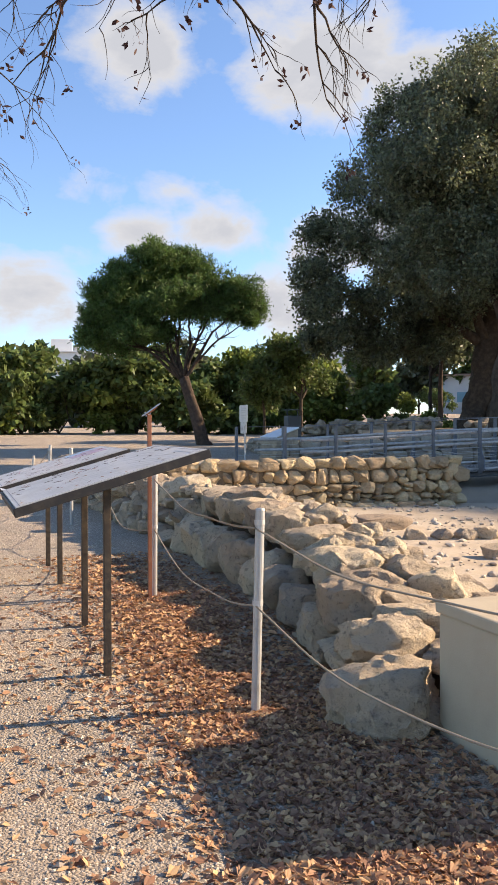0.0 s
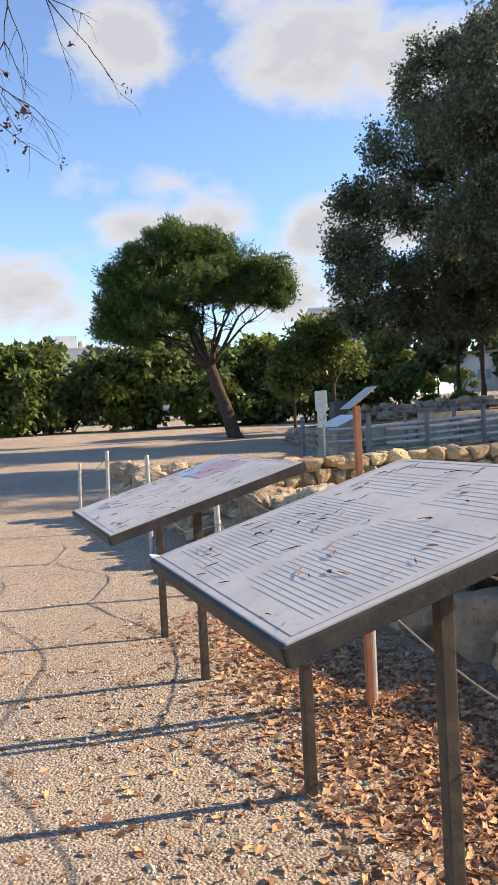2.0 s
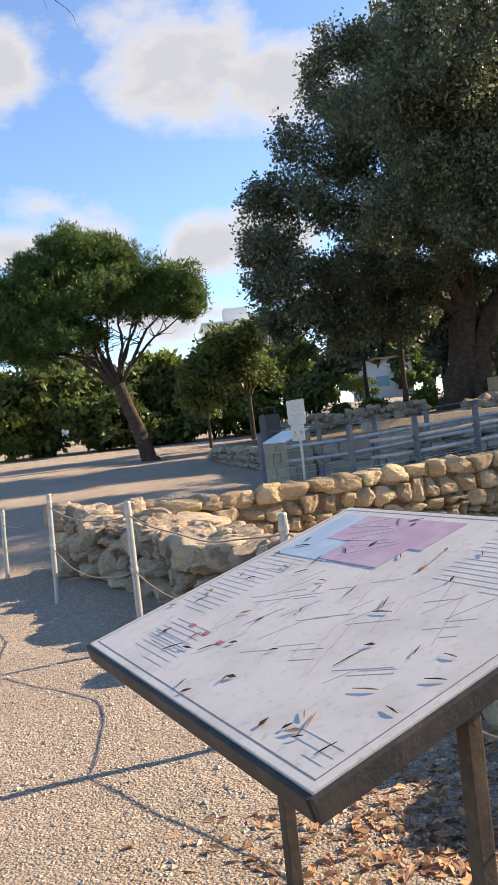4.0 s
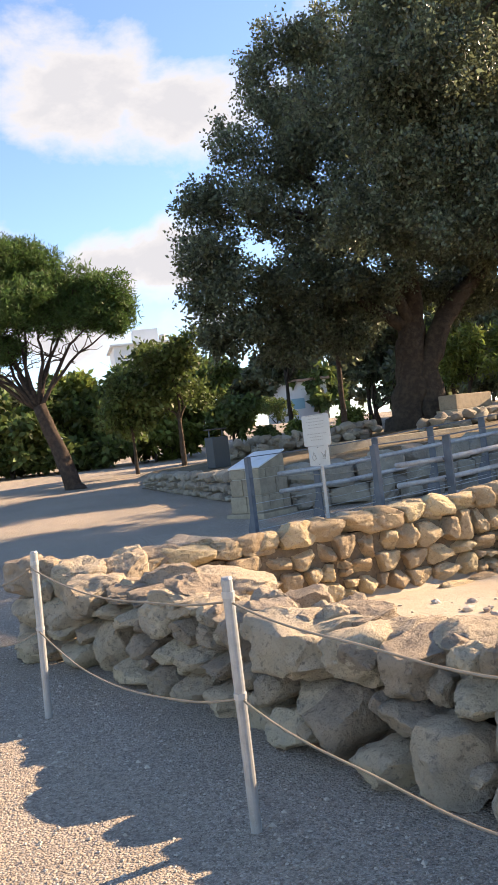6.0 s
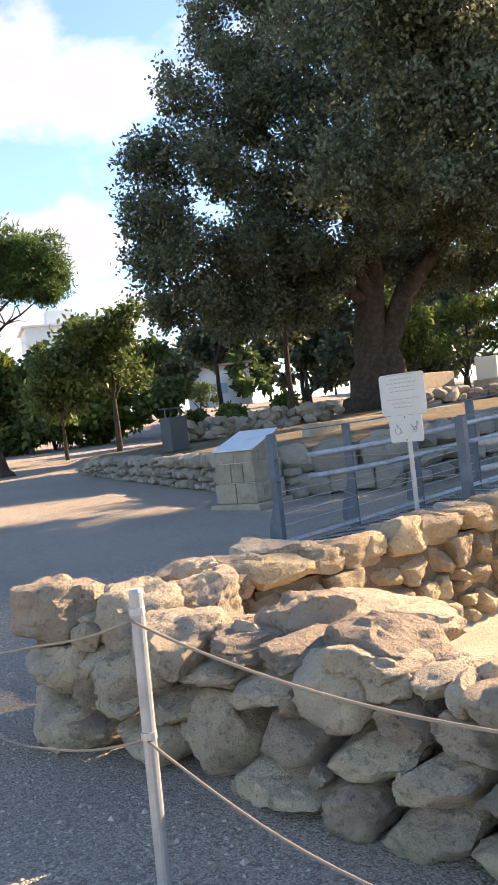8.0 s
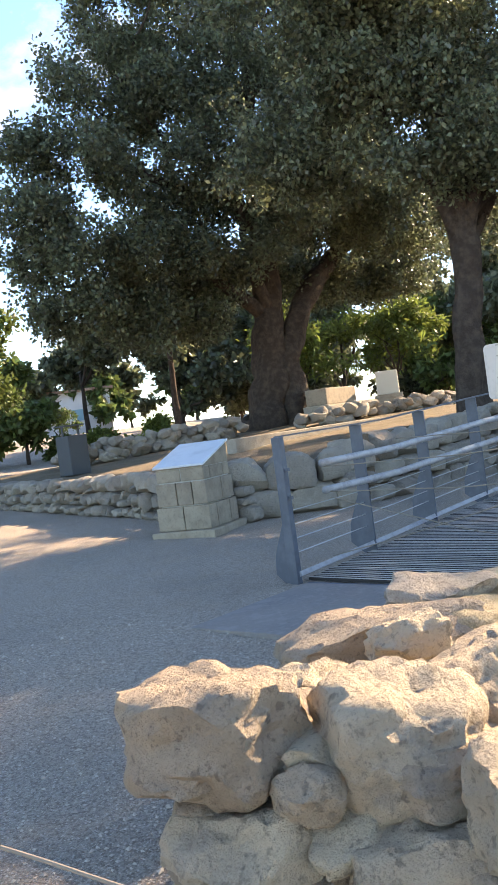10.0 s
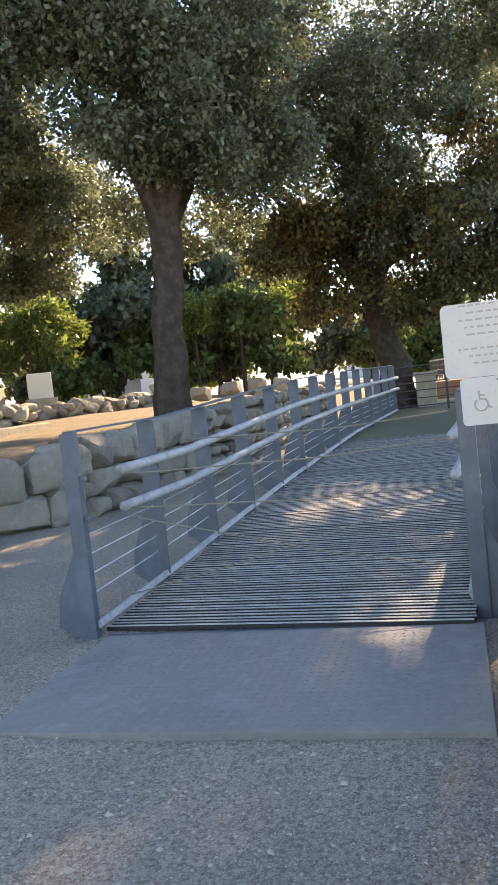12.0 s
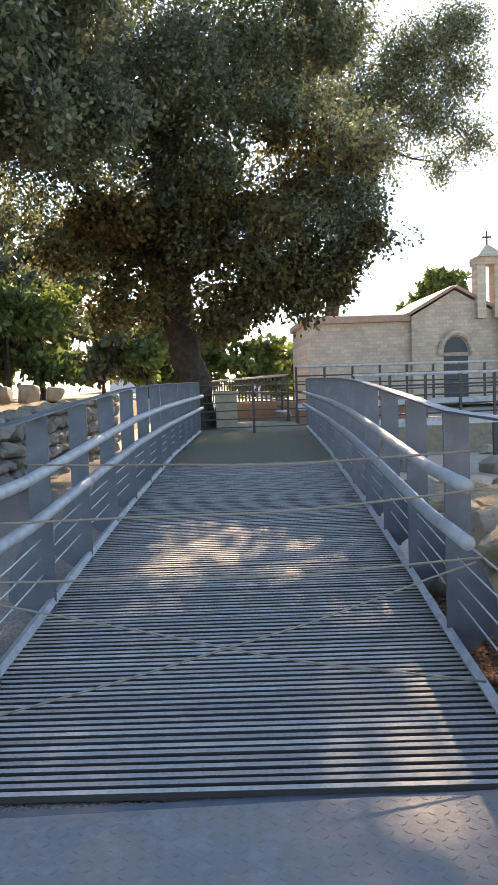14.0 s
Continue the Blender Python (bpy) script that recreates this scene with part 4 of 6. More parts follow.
railing(1)
railing(-1)
plate = part("ramp_plate", boxed(4.5, 5.95, 16.2, 18.5, 0.05, 0.272, 0.006), PLATE)
tread = bmesh.new()
for i in range(26):
    for j in range(41):
        c = Vector((4.56 + i * 0.054, 16.26 + j * 0.054, 0.273))
        d = Vector((1, 1, 0)) if (i + j) % 2 else Vector((1, -1, 0))
        d = d.normalized() * 0.017
        n = Vector((-d.y, d.x, 0)) * 0.28
        low = [tread.verts.new(c + q) for q in (-d, n, d, -n)]
        top = [tread.verts.new(c + q * 0.7 + Vector((0, 0, 0.0011))) for q in (-d, n, d, -n)]
        tread.faces.new(top)
        for k in range(4):
            tread.faces.new((low[k], low[(k + 1) % 4], top[(k + 1) % 4], top[k]))
tagged(part("tread_pattern", tread, PLATE, plate), kind="stuff")
tagged(plate, "worn grey concrete and chequer plate landing before the bridge", "ramp")

# cord tied across the way in crossed lines
cords = [((6.4, 18.5, 1.25), (6.4, 16.3, 1.3)), ((6.4, 18.5, 1.02), (6.4, 16.3, 1.02)), ((6.5, 18.5, 0.95), (6.4, 16.3, 0.5)), ((6.4, 18.5, 0.42), (6.5, 16.3, 0.98)), ((7.6, 18.4, 1.38), (6.4, 16.3, 1.46))]
for a, b in cords:
    ob = part("cord", tube(bmesh.new(), bent(a, b, 12, 0.03, 0.02, a[2]), [0.005] * 13, 6), ROPE, smooth=True)
    tagged(ob, "thin pale cord tied across the bridge entrance", "cord", "cords across the bridge")

# ---- no-access sign ----
notice = thing("notice_sign", "aged white notice with two boards on a thin steel pole", "sign", at=pose(5.28, 16.04, 0.21, 0, 0, -88))
# boards look towards local -y after the turn
part("pole", tube(bmesh.new(), [(0.0, 0.03, -0.1), (0, 0.03, 1.75)], [0.02, 0.02], 12), GALVANISED, notice)


def rounded_plate(w, h, z, t, corner=0.03):
    bm = bmesh.new()
    ring = []
    for cx, cz, a0 in ((w / 2 - corner, h / 2 - corner, 0), (-w / 2 + corner, h / 2 - corner, 90), (-w / 2 + corner, -h / 2 + corner, 180), (w / 2 - corner, -h / 2 + corner, 270)):
        for k in range(5):
            a = radians(a0 + 22.5 * k)
            ring.append((cx + corner * math.cos(a), cz + corner * math.sin(a)))
    f = bm.faces.new([bm.verts.new((x, 0, z + zz)) for x, zz in ring])
    r = bmesh.ops.extrude_face_region(bm, geom=[f])
    for v in (g for g in r["geom"] if isinstance(g, bmesh.types.BMVert)):
        v.co.y += t
    return bm


upper = part("board", rounded_plate(0.475, 0.35, 1.625, 0.006), SIGN_WHITE, notice)
lower = part("board", rounded_plate(0.35, 0.225, 1.335, 0.006, 0.02), SIGN_WHITE, notice)
rng = random.Random(6)
for r in range(9):
    z = 1.785 - r * 0.034
    if r == 5:
        continue
    half = rng.uniform(0.1, 0.17)
    x = -half
    while x < half:
        w = rng.uniform(0.012, 0.04)
        part("print_bar", boxed(x, min(x + w, half), -0.0014, -0.0005, z, z + 0.008), FAINT_PRINT, upper)
        x += w + 0.012
for s in (-1, 1):
    part("bolt", tube(bmesh.new(), [(0, -0.004, 1.335 + 0.095 * s), (0, 0.0, 1.335 + 0.095 * s)], [0.007, 0.007], 10), PRINT_DARK, lower)


def drawn(points, thick):
    return part("pictogram", tube(bmesh.new(), [(x, -0.001, z) for x, z in points], [thick] * len(points), 6), FAINT_PRINT, lower)


# a wheelchair and a push-chair, in outline
arc = [(radians(a)) for a in range(130, 405, 25)]
drawn([(-0.085 + 0.03 * math.cos(a), 1.318 + 0.03 * math.sin(a)) for a in arc], 0.004)
drawn([(-0.092, 1.385), (-0.09, 1.345), (-0.062, 1.343), (-0.048, 1.302), (-0.036, 1.302)], 0.0045)
drawn([(-0.09, 1.365), (-0.066, 1.362)], 0.004)
drawn([(0.062, 1.302), (0.112, 1.302)], 0.004)
drawn([(0.05, 1.37), (0.072, 1.352), (0.082, 1.318), (0.108, 1.318), (0.122, 1.378)], 0.0055)
drawn([(0.082, 1.33), (0.1, 1.345), (0.118, 1.33)], 0.009)
drawn([(0.118, 1.38), (0.122, 1.392), (0.13, 1.38)], 0.005)

# ---- trees ----


def leaves(name, parent, mat, blobs, clusters, per, size, spread, seed, droop=0.3, shell=0.35, clumps=9):
    """A crown of single leaves in small bunches, spread over rounded masses (x, y, z, reach, height)."""
    r = np.random.RandomState(seed)
    parts = []
    for bx, by, bz, br, bh in blobs:
        for _ in range(clumps):
            u = r.normal(size=3)
            u /= np.linalg.norm(u)
            k = r.uniform(0.4, 0.78)
            f = r.uniform(0.24, 0.42)
            parts.append((bx + u[0] * br * k, by + u[1] * br * k, bz + u[2] * bh * k, br * f, bh * f * 0.9))
    b = np.array(parts if clumps else blobs, float)
    weight = b[:, 3] ** 2
    pick = r.choice(len(b), clusters, p=weight / weight.sum())
    way = r.normal(size=(clusters, 3))
    way /= np.linalg.norm(way, axis=1)[:, None]
    lump = 0.86 + 0.16 * np.sin(way[:, 0] * 5 + pick) * np.sin(way[:, 1] * 6 + 2 * pick) + 0.12 * np.sin(way[:, 2] * 7 + pick * 3)
    reach = (shell + (1 - shell) * r.rand(clusters) ** 0.6) * lump
    stray = r.rand(clusters) < 0.06
    reach[stray] *= 1.12
    centre = b[pick, :3] + way * reach[:, None] * np.stack([b[pick, 3], b[pick, 3], b[pick, 4]], 1)
    # each bunch hangs on a short twig
    twig = way * 0.6 + r.normal(size=(clusters, 3)) * 0.6
    twig[:, 2] -= droop
    twig /= np.linalg.norm(twig, axis=1)[:, None]
    n = clusters * per
    c = np.repeat(centre, per, 0) + np.repeat(twig, per, 0) * (r.rand(n, 1) - 0.3) * spread * 1.6 + r.normal(size=(n, 3)) * spread * 0.42
    d = np.repeat(twig, per, 0) * 0.7 + r.normal(size=(n, 3)) * 0.7
    d /= np.linalg.norm(d, axis=1)[:, None]
    s = np.cross(d, r.normal(size=(n, 3)))
    s /= np.linalg.norm(s, axis=1)[:, None]
    length = size[0] * (0.65 + 0.7 * r.rand(n, 1))
    width = size[1] * (0.7 + 0.6 * r.rand(n, 1))
    up = np.cross(s, d) * length * 0.12
    v = np.empty((n, 4, 3))
    v[:, 0], v[:, 1], v[:, 2], v[:, 3] = c, c + d * length * 0.45 + s * width + up, c + d * length, c + d * length * 0.45 - s * width + up
    me = bpy.data.meshes.new(name)
    me.vertices.add(4 * n)
    me.vertices.foreach_set("co", v.reshape(-1))
    me.loops.add(4 * n)
    me.loops.foreach_set("vertex_index", np.arange(4 * n))
    me.polygons.add(n)
    me.polygons.foreach_set("loop_start", np.arange(0, 4 * n, 4))
    me.update(calc_edges=True)
    me.materials.append(mat)
    ob = new(name, me)
    ob.parent = parent
    return ob


def limbs(parent, start, targets, r0, bark, seed, twigs=4, stray=0.28):
    rng = random.Random(seed)
    for i, t in enumerate(targets):
        a, b = Vector(start), Vector(t)
        pts = bent(a, b, 8, -0.06 * (b - a).length, stray * (b - a).length, seed + i * 1.7)
        bm = tube(bmesh.new(), pts, [r0 * (1 - 0.85 * k / 8) for k in range(9)], 8, 0.15, i)
        for k in range(twigs):
            at = pts[rng.randint(3, 8)]
            end = at + Vector((rng.uniform(-1, 1), rng.uniform(-1, 1), rng.uniform(-0.1, 0.9))) * (b - a).length * 0.32
            tube(bm, bent(at, end, 4, 0, 0.25, seed + k), [r0 * 0.3, r0 * 0.24, r0 * 0.18, r0 * 0.11, r0 * 0.05], 5)
        part("limb", bm, bark, parent, smooth=True)


def trunk(parent, pts, radii, bark, seed, sides=18, rough=0.35):
    fine, rad = [], []
    for i in range(len(pts) - 1):
        for k in range(5):
            f = k / 5
            fine.append(Vector(pts[i]).lerp(Vector(pts[i + 1]), f))
            rad.append(radii[i] + (radii[i + 1] - radii[i]) * f)
    fine.append(Vector(pts[-1]))
    rad.append(radii[-1])
    for i, p in enumerate(fine):
        if 0 < i < len(fine) - 1:
            p += Vector((noise.noise((i * 0.4, seed, 0)), noise.noise((i * 0.4, seed, 9)), 0)) * rad[i] * 0.3
    part("trunk", tube(bmesh.new(), fine, rad, sides, rough, seed), bark, parent, smooth=True)


def big_tree():
    ob = thing("evergreen_tree", "huge old evergreen tree with dark thick leaning trunk", "tree")
    g = ground_z(20.6, 30.5)
    trunk(ob, [(20.35, 30.5, g - 0.3), (20.4, 30.5, g + 0.5), (20.55, 30.4, g + 1.8), (20.85, 30.3, g + 3.2), (20.95, 30.3, g + 5.2), (21.0, 30.4, g + 8.0), (21.1, 30.4, g + 10.5)], [0.85, 0.64, 0.54, 0.48, 0.38, 0.3, 0.24], BARK, 3)
    # the second stem, grown together with the first, that forks off low
    trunk(ob, [(20.95, 30.1, g - 0.3), (21.0, 30.05, g + 0.8), (21.25, 30.0, g + 2.4), (21.9, 29.95, g + 3.5), (22.9, 29.9, g + 4.6), (24.5, 29.8, g + 5.7), (26.8, 29.6, g + 7.0)], [0.7, 0.5, 0.42, 0.38, 0.34, 0.27, 0.16], BARK, 8)
    blobs = [(14.2, 31.2, 6.9, 2.2, 1.9), (14.5, 31.2, 9.2, 2.2, 1.9), (16.3, 31.4, 11.6, 2.3, 1.9), (17.8, 31.3, 14.0, 2.3, 2.0), (20.2, 30.6, 15.8, 2.6, 2.1), (18.5, 31.0, 9.5, 3.2, 3.0), (17.0, 31.0, 6.2, 2.4, 1.8),
             (22.0, 28.5, 8.2, 3.0, 2.2), (24.5, 29.5, 11.2, 3.6, 3.0), (18.5, 29.0, 7.6, 2.4, 1.8), (20.5, 28.0, 9.8, 2.8, 2.2), (13.3, 31.3, 7.6, 1.2, 1.2), (14.2, 31.2, 5.3, 1.6, 1.1),
             (16.0, 31.0, 4.9, 1.6, 0.9), (18.0, 31.2, 4.9, 1.5, 0.8), (21.5, 32.0, 6.5, 2.2, 1.4), (24.2, 27.5, 7.6, 2.6, 1.9), (27.0, 28.5, 9.2, 3.0, 2.6), (23.8, 30.0, 14.4, 2.8, 2.2), (19.0, 30.0, 12.0, 1.8, 1.5), (22.6, 29.0, 12.8, 2.0, 1.8),
             (24.0, 31.0, 6.4, 2.0, 1.1), (26.2, 30.0, 6.4, 1.8, 1.0), (19.2, 31.2, 6.2, 1.8, 1.0), (28.6, 29.0, 7.0, 2.0, 1.4)]
    limbs(ob, (21.0, 30.4, g + 6.2), [(15, 31.2, 9), (16.5, 31.3, 12), (23.8, 27.8, 8.6), (20.6, 28.2, 9.8), (24.2, 29.5, 11.5)], 0.26, BARK, 5, stray=0.16)
    limbs(ob, (21.05, 30.4, g + 9.6), [(18.6, 30.6, 13.2), (19.9, 30.6, 15.4), (22.0, 29.6, 14.6), (23.6, 30.0, 14.6), (17.6, 31.0, 12.8)], 0.2, BARK, 19, 9, stray=0.2)
    limbs(ob, (20.8, 30.3, g + 3.4), [(16.5, 31, 7.4), (18.7, 29.2, 8.4)], 0.26, BARK, 15, stray=0.1)
    leaves("crown", ob, LEAF, blobs, 21000, 12, (0.135, 0.042), 0.25, 1, clumps=13)
    thin = [(21.0, 30.2, 12.8, 3.2, 2.6), (20.6, 29.6, 14.6, 3.0, 2.0), (17.2, 31.2, 12.9, 2.4, 1.8)]
    leaves("crown", ob, LEAF, thin, 1500, 12, (0.12, 0.035), 0.25, 41, droop=0.8, shell=0.2, clumps=9)


def second_tree():
    ob = thing("evergreen_tree", "tall evergreen tree with pale trunk above the retaining wall", "tree")
    x, y = 14.85, 21.0
    g = ground_z(x, y)
    trunk(ob, [(x, y, g - 0.4), (x, y, g + 0.3), (x + 0.05, y - 0.05, g + 1.5), (x + 0.15, y - 0.15, g + 3.0), (x + 0.15, y - 0.1, g + 4.6)], [0.46, 0.32, 0.26, 0.25, 0.2], BARK, 6)
    blobs = [(15.0, 21.5, 9.0, 3.0, 2.4), (13.0, 22.5, 8.6, 2.4, 2.0), (17.0, 20.6, 8.6, 2.6, 2.2), (15.4, 20.0, 7.0, 2.0, 1.3), (18.5, 21.5, 7.4, 2.6, 2.0), (14.0, 20.6, 11.2, 2.6, 2.2), (17.5, 22.5, 11.5, 3.0, 2.4),
             (13.2, 23.5, 6.6, 1.6, 1.1), (13.7, 20.6, 6.2, 1.5, 1.1), (13.2, 21.4, 7.2, 1.6, 1.3), (15.0, 19.9, 5.9, 1.3, 0.8), (16.2, 20.4, 6.8, 1.6, 1.2), (16.8, 19.6, 6.2, 1.5, 1.2), (12.6, 20.6, 9.6, 1.8, 1.5)]
    limbs(ob, (x + 0.15, y - 0.13, g + 3.3), [(13.2, 22.4, 8.4), (17, 20.7, 8.2), (18.3, 21.5, 7.4), (14.2, 20.8, 10.6), (17.2, 22.2, 11), (15.4, 20.2, 6.9)], 0.17, BARK, 25)
    leaves("crown", ob, LEAF, blobs, 14000, 12, (0.105, 0.034), 0.22, 2, clumps=13)


def third_tree():
    ob = thing("evergreen_tree", "broad evergreen tree with drooping turning leaves beyond the gate", "tree")
    x, y = 23.6, 17.75
    g = ground_z(x, y)
    trunk(ob, [(x, y, g - 0.3), (x, y, g + 0.4), (x - 0.05, y + 0.05, g + 1.4), (x - 0.3, y + 0.3, g + 2.6), (x - 0.4, y + 0.4, g + 4.0)], [0.55, 0.42, 0.37, 0.36, 0.28], BARK, 9)
    blobs = [(23.0, 18.2, 6.9, 3.2, 2.2), (21.5, 20.5, 6.8, 2.6, 2.2), (22.0, 16.2, 7.2, 2.5, 2.3), (23.0, 14.6, 6.7, 1.9, 2.0), (22.5, 18.5, 10.4, 3.4, 2.6), (21.0, 21.5, 9.8, 3.0, 2.6), (22.0, 16.0, 10.6, 2.4, 2.2),
             (20.6, 18.0, 8.2, 2.2, 2.0), (22.8, 14.3, 5.0, 1.3, 1.0), (21.5, 17.0, 5.0, 1.5, 0.9), (20.5, 22.8, 6.2, 2.0, 1.5), (22.4, 20.2, 4.9, 1.8, 0.9),
             (22.6, 14.6, 4.7, 1.3, 1.0), (22.6, 13.5, 5.7, 1.3, 1.2), (22.4, 15.7, 4.6, 1.2, 0.8), (22.4, 13.9, 8.2, 1.3, 1.2), (21.9, 16.9, 8.8, 1.8, 1.9), (21.6, 16.8, 6.2, 1.5, 1.3), (21.6, 17.4, 7.4, 1.6, 1.3), (21.4, 18.9, 6.0, 1.6, 1.3), (21.2, 19.6, 8.4, 1.9, 1.6), (21.4, 15.4, 5.6, 1.3, 1.1), (21.8, 17.2, 9.8, 1.7, 1.5), (21.5, 16.2, 8.0, 1.5, 1.3), (21.4, 17.8, 8.6, 1.5, 1.3), (21.6, 18.6, 7.2, 1.5, 1.3), (21.8, 15.4, 9.3, 1.7, 0.9), (22.0, 14.6, 9.4, 1.5, 0.9), (22.0, 14.1, 10.1, 1.5, 1.0)]
    limbs(ob, (x - 0.35, y + 0.35, g + 2.9), [(21.5, 20.4, 6.8), (22, 16.3, 7), (23, 14.8, 6.6), (22.5, 18.5, 10), (21.2, 21.3, 9.6), (22, 16.2, 10.2), (20.8, 18, 8)], 0.2, BARK, 35)
    leaves("crown", ob, LEAF, blobs, 10200, 12, (0.105, 0.032), 0.2, 3, droop=0.7, clumps=11)
    low = [(22.4, 14.4, 5.0, 1.3, 1.1), (21.5, 16.4, 5.2, 1.8, 1.1), (22.0, 19.0, 5.2, 2.2, 1.0), (21.6, 15.0, 6.6, 1.4, 1.4),
           (22.3, 18.9, 3.8, 1.3, 0.9), (22.0, 17.2, 3.8, 1.3, 0.9), (22.2, 15.9, 3.9, 1.2, 0.9), (22.5, 14.8, 4.2, 1.1, 0.8)]
    leaves("hanging_leaves", ob, LEAF_TURNING, low, 2600, 11, (0.15, 0.045), 0.3, 4, droop=1.2)


def far_tall_tree():
    ob = thing("tall_tree", "tall airy tree standing beyond the ruins", "tree")
    x, y = 72.0, 7.5
    g = ground_z(x, y)
    trunk(ob, [(x, y, g - 0.3), (x, y, g + 3), (x - 0.3, y - 0.5, g + 9), (x - 0.8, y - 1.2, g + 15)], [0.7, 0.6, 0.5, 0.3], BARK, 39)
    blobs = [(67, 7.0, 22.0, 3.9, 3.2), (67, 3.2, 24.0, 3.6, 3.0), (67, 4.0, 19.6, 2.7, 2.4), (67, 0.0, 22.0, 2.9, 2.5), (67, 1.0, 26.8, 3.4, 2.7), (67, -2.4, 24.8, 2.5, 2.2), (67, 7.8, 27.4, 4.2, 3.0), (67, -3.2, 20.2, 1.6, 1.8),
             (67, -2.4, 28.5, 2.7, 2.1), (67, 11.5, 24.0, 3.9, 3.3), (67, -0.8, 18.2, 1.4, 1.4)]
    limbs(ob, (x - 0.7, y - 1.1, g + 14), [b[:3] for b in blobs[:9]], 0.2, BARK, 45, 6)
    leaves("crown", ob, LEAF, blobs, 5200, 11, (0.24, 0.08), 0.8, 5, droop=1.0, shell=0.1, clumps=0)


def umbrella_pine():
    ob = thing("pine_tree", "umbrella pine with leaning bare trunk and rounded crown", "tree")
    g = ground_z(10.3, 37.4)
    trunk(ob, [(10.45, 37.35, g - 0.3), (10.3, 37.4, g + 0.2), (9.95, 37.5, g + 1.6), (9.5, 37.7, g + 3.1)], [0.42, 0.32, 0.27, 0.24], PINE_BARK, 12)
    blobs = [(6.2, 38.6, 6.6, 1.6, 1.1), (7.4, 38.3, 8.2, 1.7, 1.2), (8.8, 38.0, 9.0, 1.7, 1.0), (8.0, 37.3, 7.0, 1.7, 1.1), (6.2, 38.2, 7.7, 1.3, 1.1), (5.6, 38.7, 6.1, 1.0, 0.7), (9.8, 37.5, 7.6, 1.4, 1.1),
             (12.1, 37.0, 7.9, 1.2, 1.05), (12.4, 36.8, 7.1, 1.1, 0.9), (11.3, 37.3, 8.3, 0.9, 0.8), (8.0, 39.4, 7.8, 1.6, 1.1), (10.2, 38.6, 8.6, 1.4, 1.0), (6.9, 37.2, 5.9, 1.2, 0.7),
             (7.8, 38.2, 6.1, 1.2, 0.7), (5.9, 38.9, 7.0, 1.1, 0.9),
             (9.2, 38.0, 7.7, 1.8, 1.3), (10.8, 37.6, 7.6, 1.4, 1.1), (7.0, 38.4, 7.2, 1.8, 1.3), (11.6, 37.2, 7.2, 1.2, 1.0), (8.6, 38.4, 8.4, 1.7, 1.1), (6.8, 38.2, 8.6, 1.1, 0.8),
             (6.6, 38.4, 5.6, 1.4, 0.8), (8.2, 38.0, 5.9, 1.3, 0.7), (5.4, 38.7, 5.6, 0.9, 0.7), (12.4, 36.9, 6.9, 0.9, 0.7), (10.9, 37.5, 6.9, 1.2, 0.8), (10.0, 38.2, 9.2, 1.3, 0.9), (8.2, 38.0, 9.6, 1.4, 0.8)]
    limbs(ob, (9.5, 37.7, g + 2.95), [(6.4, 38.5, 6.3), (7.6, 38.2, 7.6), (9, 38, 8.2), (8.2, 37.4, 6.7), (12.0, 37, 7.3), (10, 37.5, 7.4), (11.2, 37.3, 8.0), (5.9, 38.6, 5.8), (8.1, 39.2, 7.3), (7.0, 38.2, 5.7), (12.3, 36.9, 6.6), (8.8, 37.6, 7.4), (10.6, 37.6, 6.8)], 0.085, PINE_BARK, 55, 8, stray=0.12)
    leaves("crown", ob, NEEDLE, blobs, 11000, 14, (0.2, 0.022), 0.17, 6, droop=-0.5, shell=0.4, clumps=22)


big_tree()
second_tree()
third_tree()
far_tall_tree()
umbrella_pine()


def lesser_tree(x, y, height, reach, mat, bark, seed, label, clear=0.35, count=900, leaf=(0.26, 0.08), group="trees round the site", lean=0.0, base=None, name="tree"):
    rng = random.Random(seed)
    ob = thing(name, label, "tree", group)
    g = ground_z(x, y) if base is None else base
    trunk(ob, [(x, y, g - 0.2), (x + lean * 0.3, y, g + height * clear * 0.5), (x + lean, y, g + height * clear * 1.2)], [0.05 * height * 0.45, 0.035 * height * 0.45, 0.025 * height * 0.45], bark, seed, 9)
    blobs = []
    for k in range(8):
        a = rng.uniform(0, 6.28)
        d = rng.uniform(0.1, 0.6) * reach
        blobs.append((x + lean + d * math.cos(a), y + d * math.sin(a), g + height * rng.uniform(clear + 0.12, 0.84), reach * rng.uniform(0.42, 0.62), height * rng.uniform(0.13, 0.2)))
    limbs(ob, (x + lean, y, g + height * clear), [b[:3] for b in blobs[:4]], 0.02 * height * 0.5, bark, seed, 2)
    leaves("crown", ob, mat, blobs, int(count * 0.64), 8, (leaf[0] * 1.16, leaf[1] * 1.16), 0.3, seed, clumps=5)
    return ob


lesser_tree(15.0, 42.0, 4.6, 2.0, SHRUB_LEAF, BARK, 101, "young round-crowned tree with thin dark trunk", 0.3, 1300, (0.2, 0.06))
lesser_tree(16.3, 40.0, 6.4, 3.0, SHRUB_LEAF, BARK, 102, "small dark tree with thin leaning trunk by the road", 0.32, 1700, (0.2, 0.06))
lesser_tree(22.4, 36.6, 7.2, 3.0, LEAF, PINE_BARK, 103, "tree with forked pale brown trunk on the terrace", 0.5, 900, lean=0.1)
lesser_tree(30.0, 36.5, 6.0, 3.4, BRIGHT_LEAF, PINE_BARK, 104, "sunlit yellow-green pine behind the terrace", 0.3, 1200, (0.28, 0.04), lean=0.3, name="pine_tree")
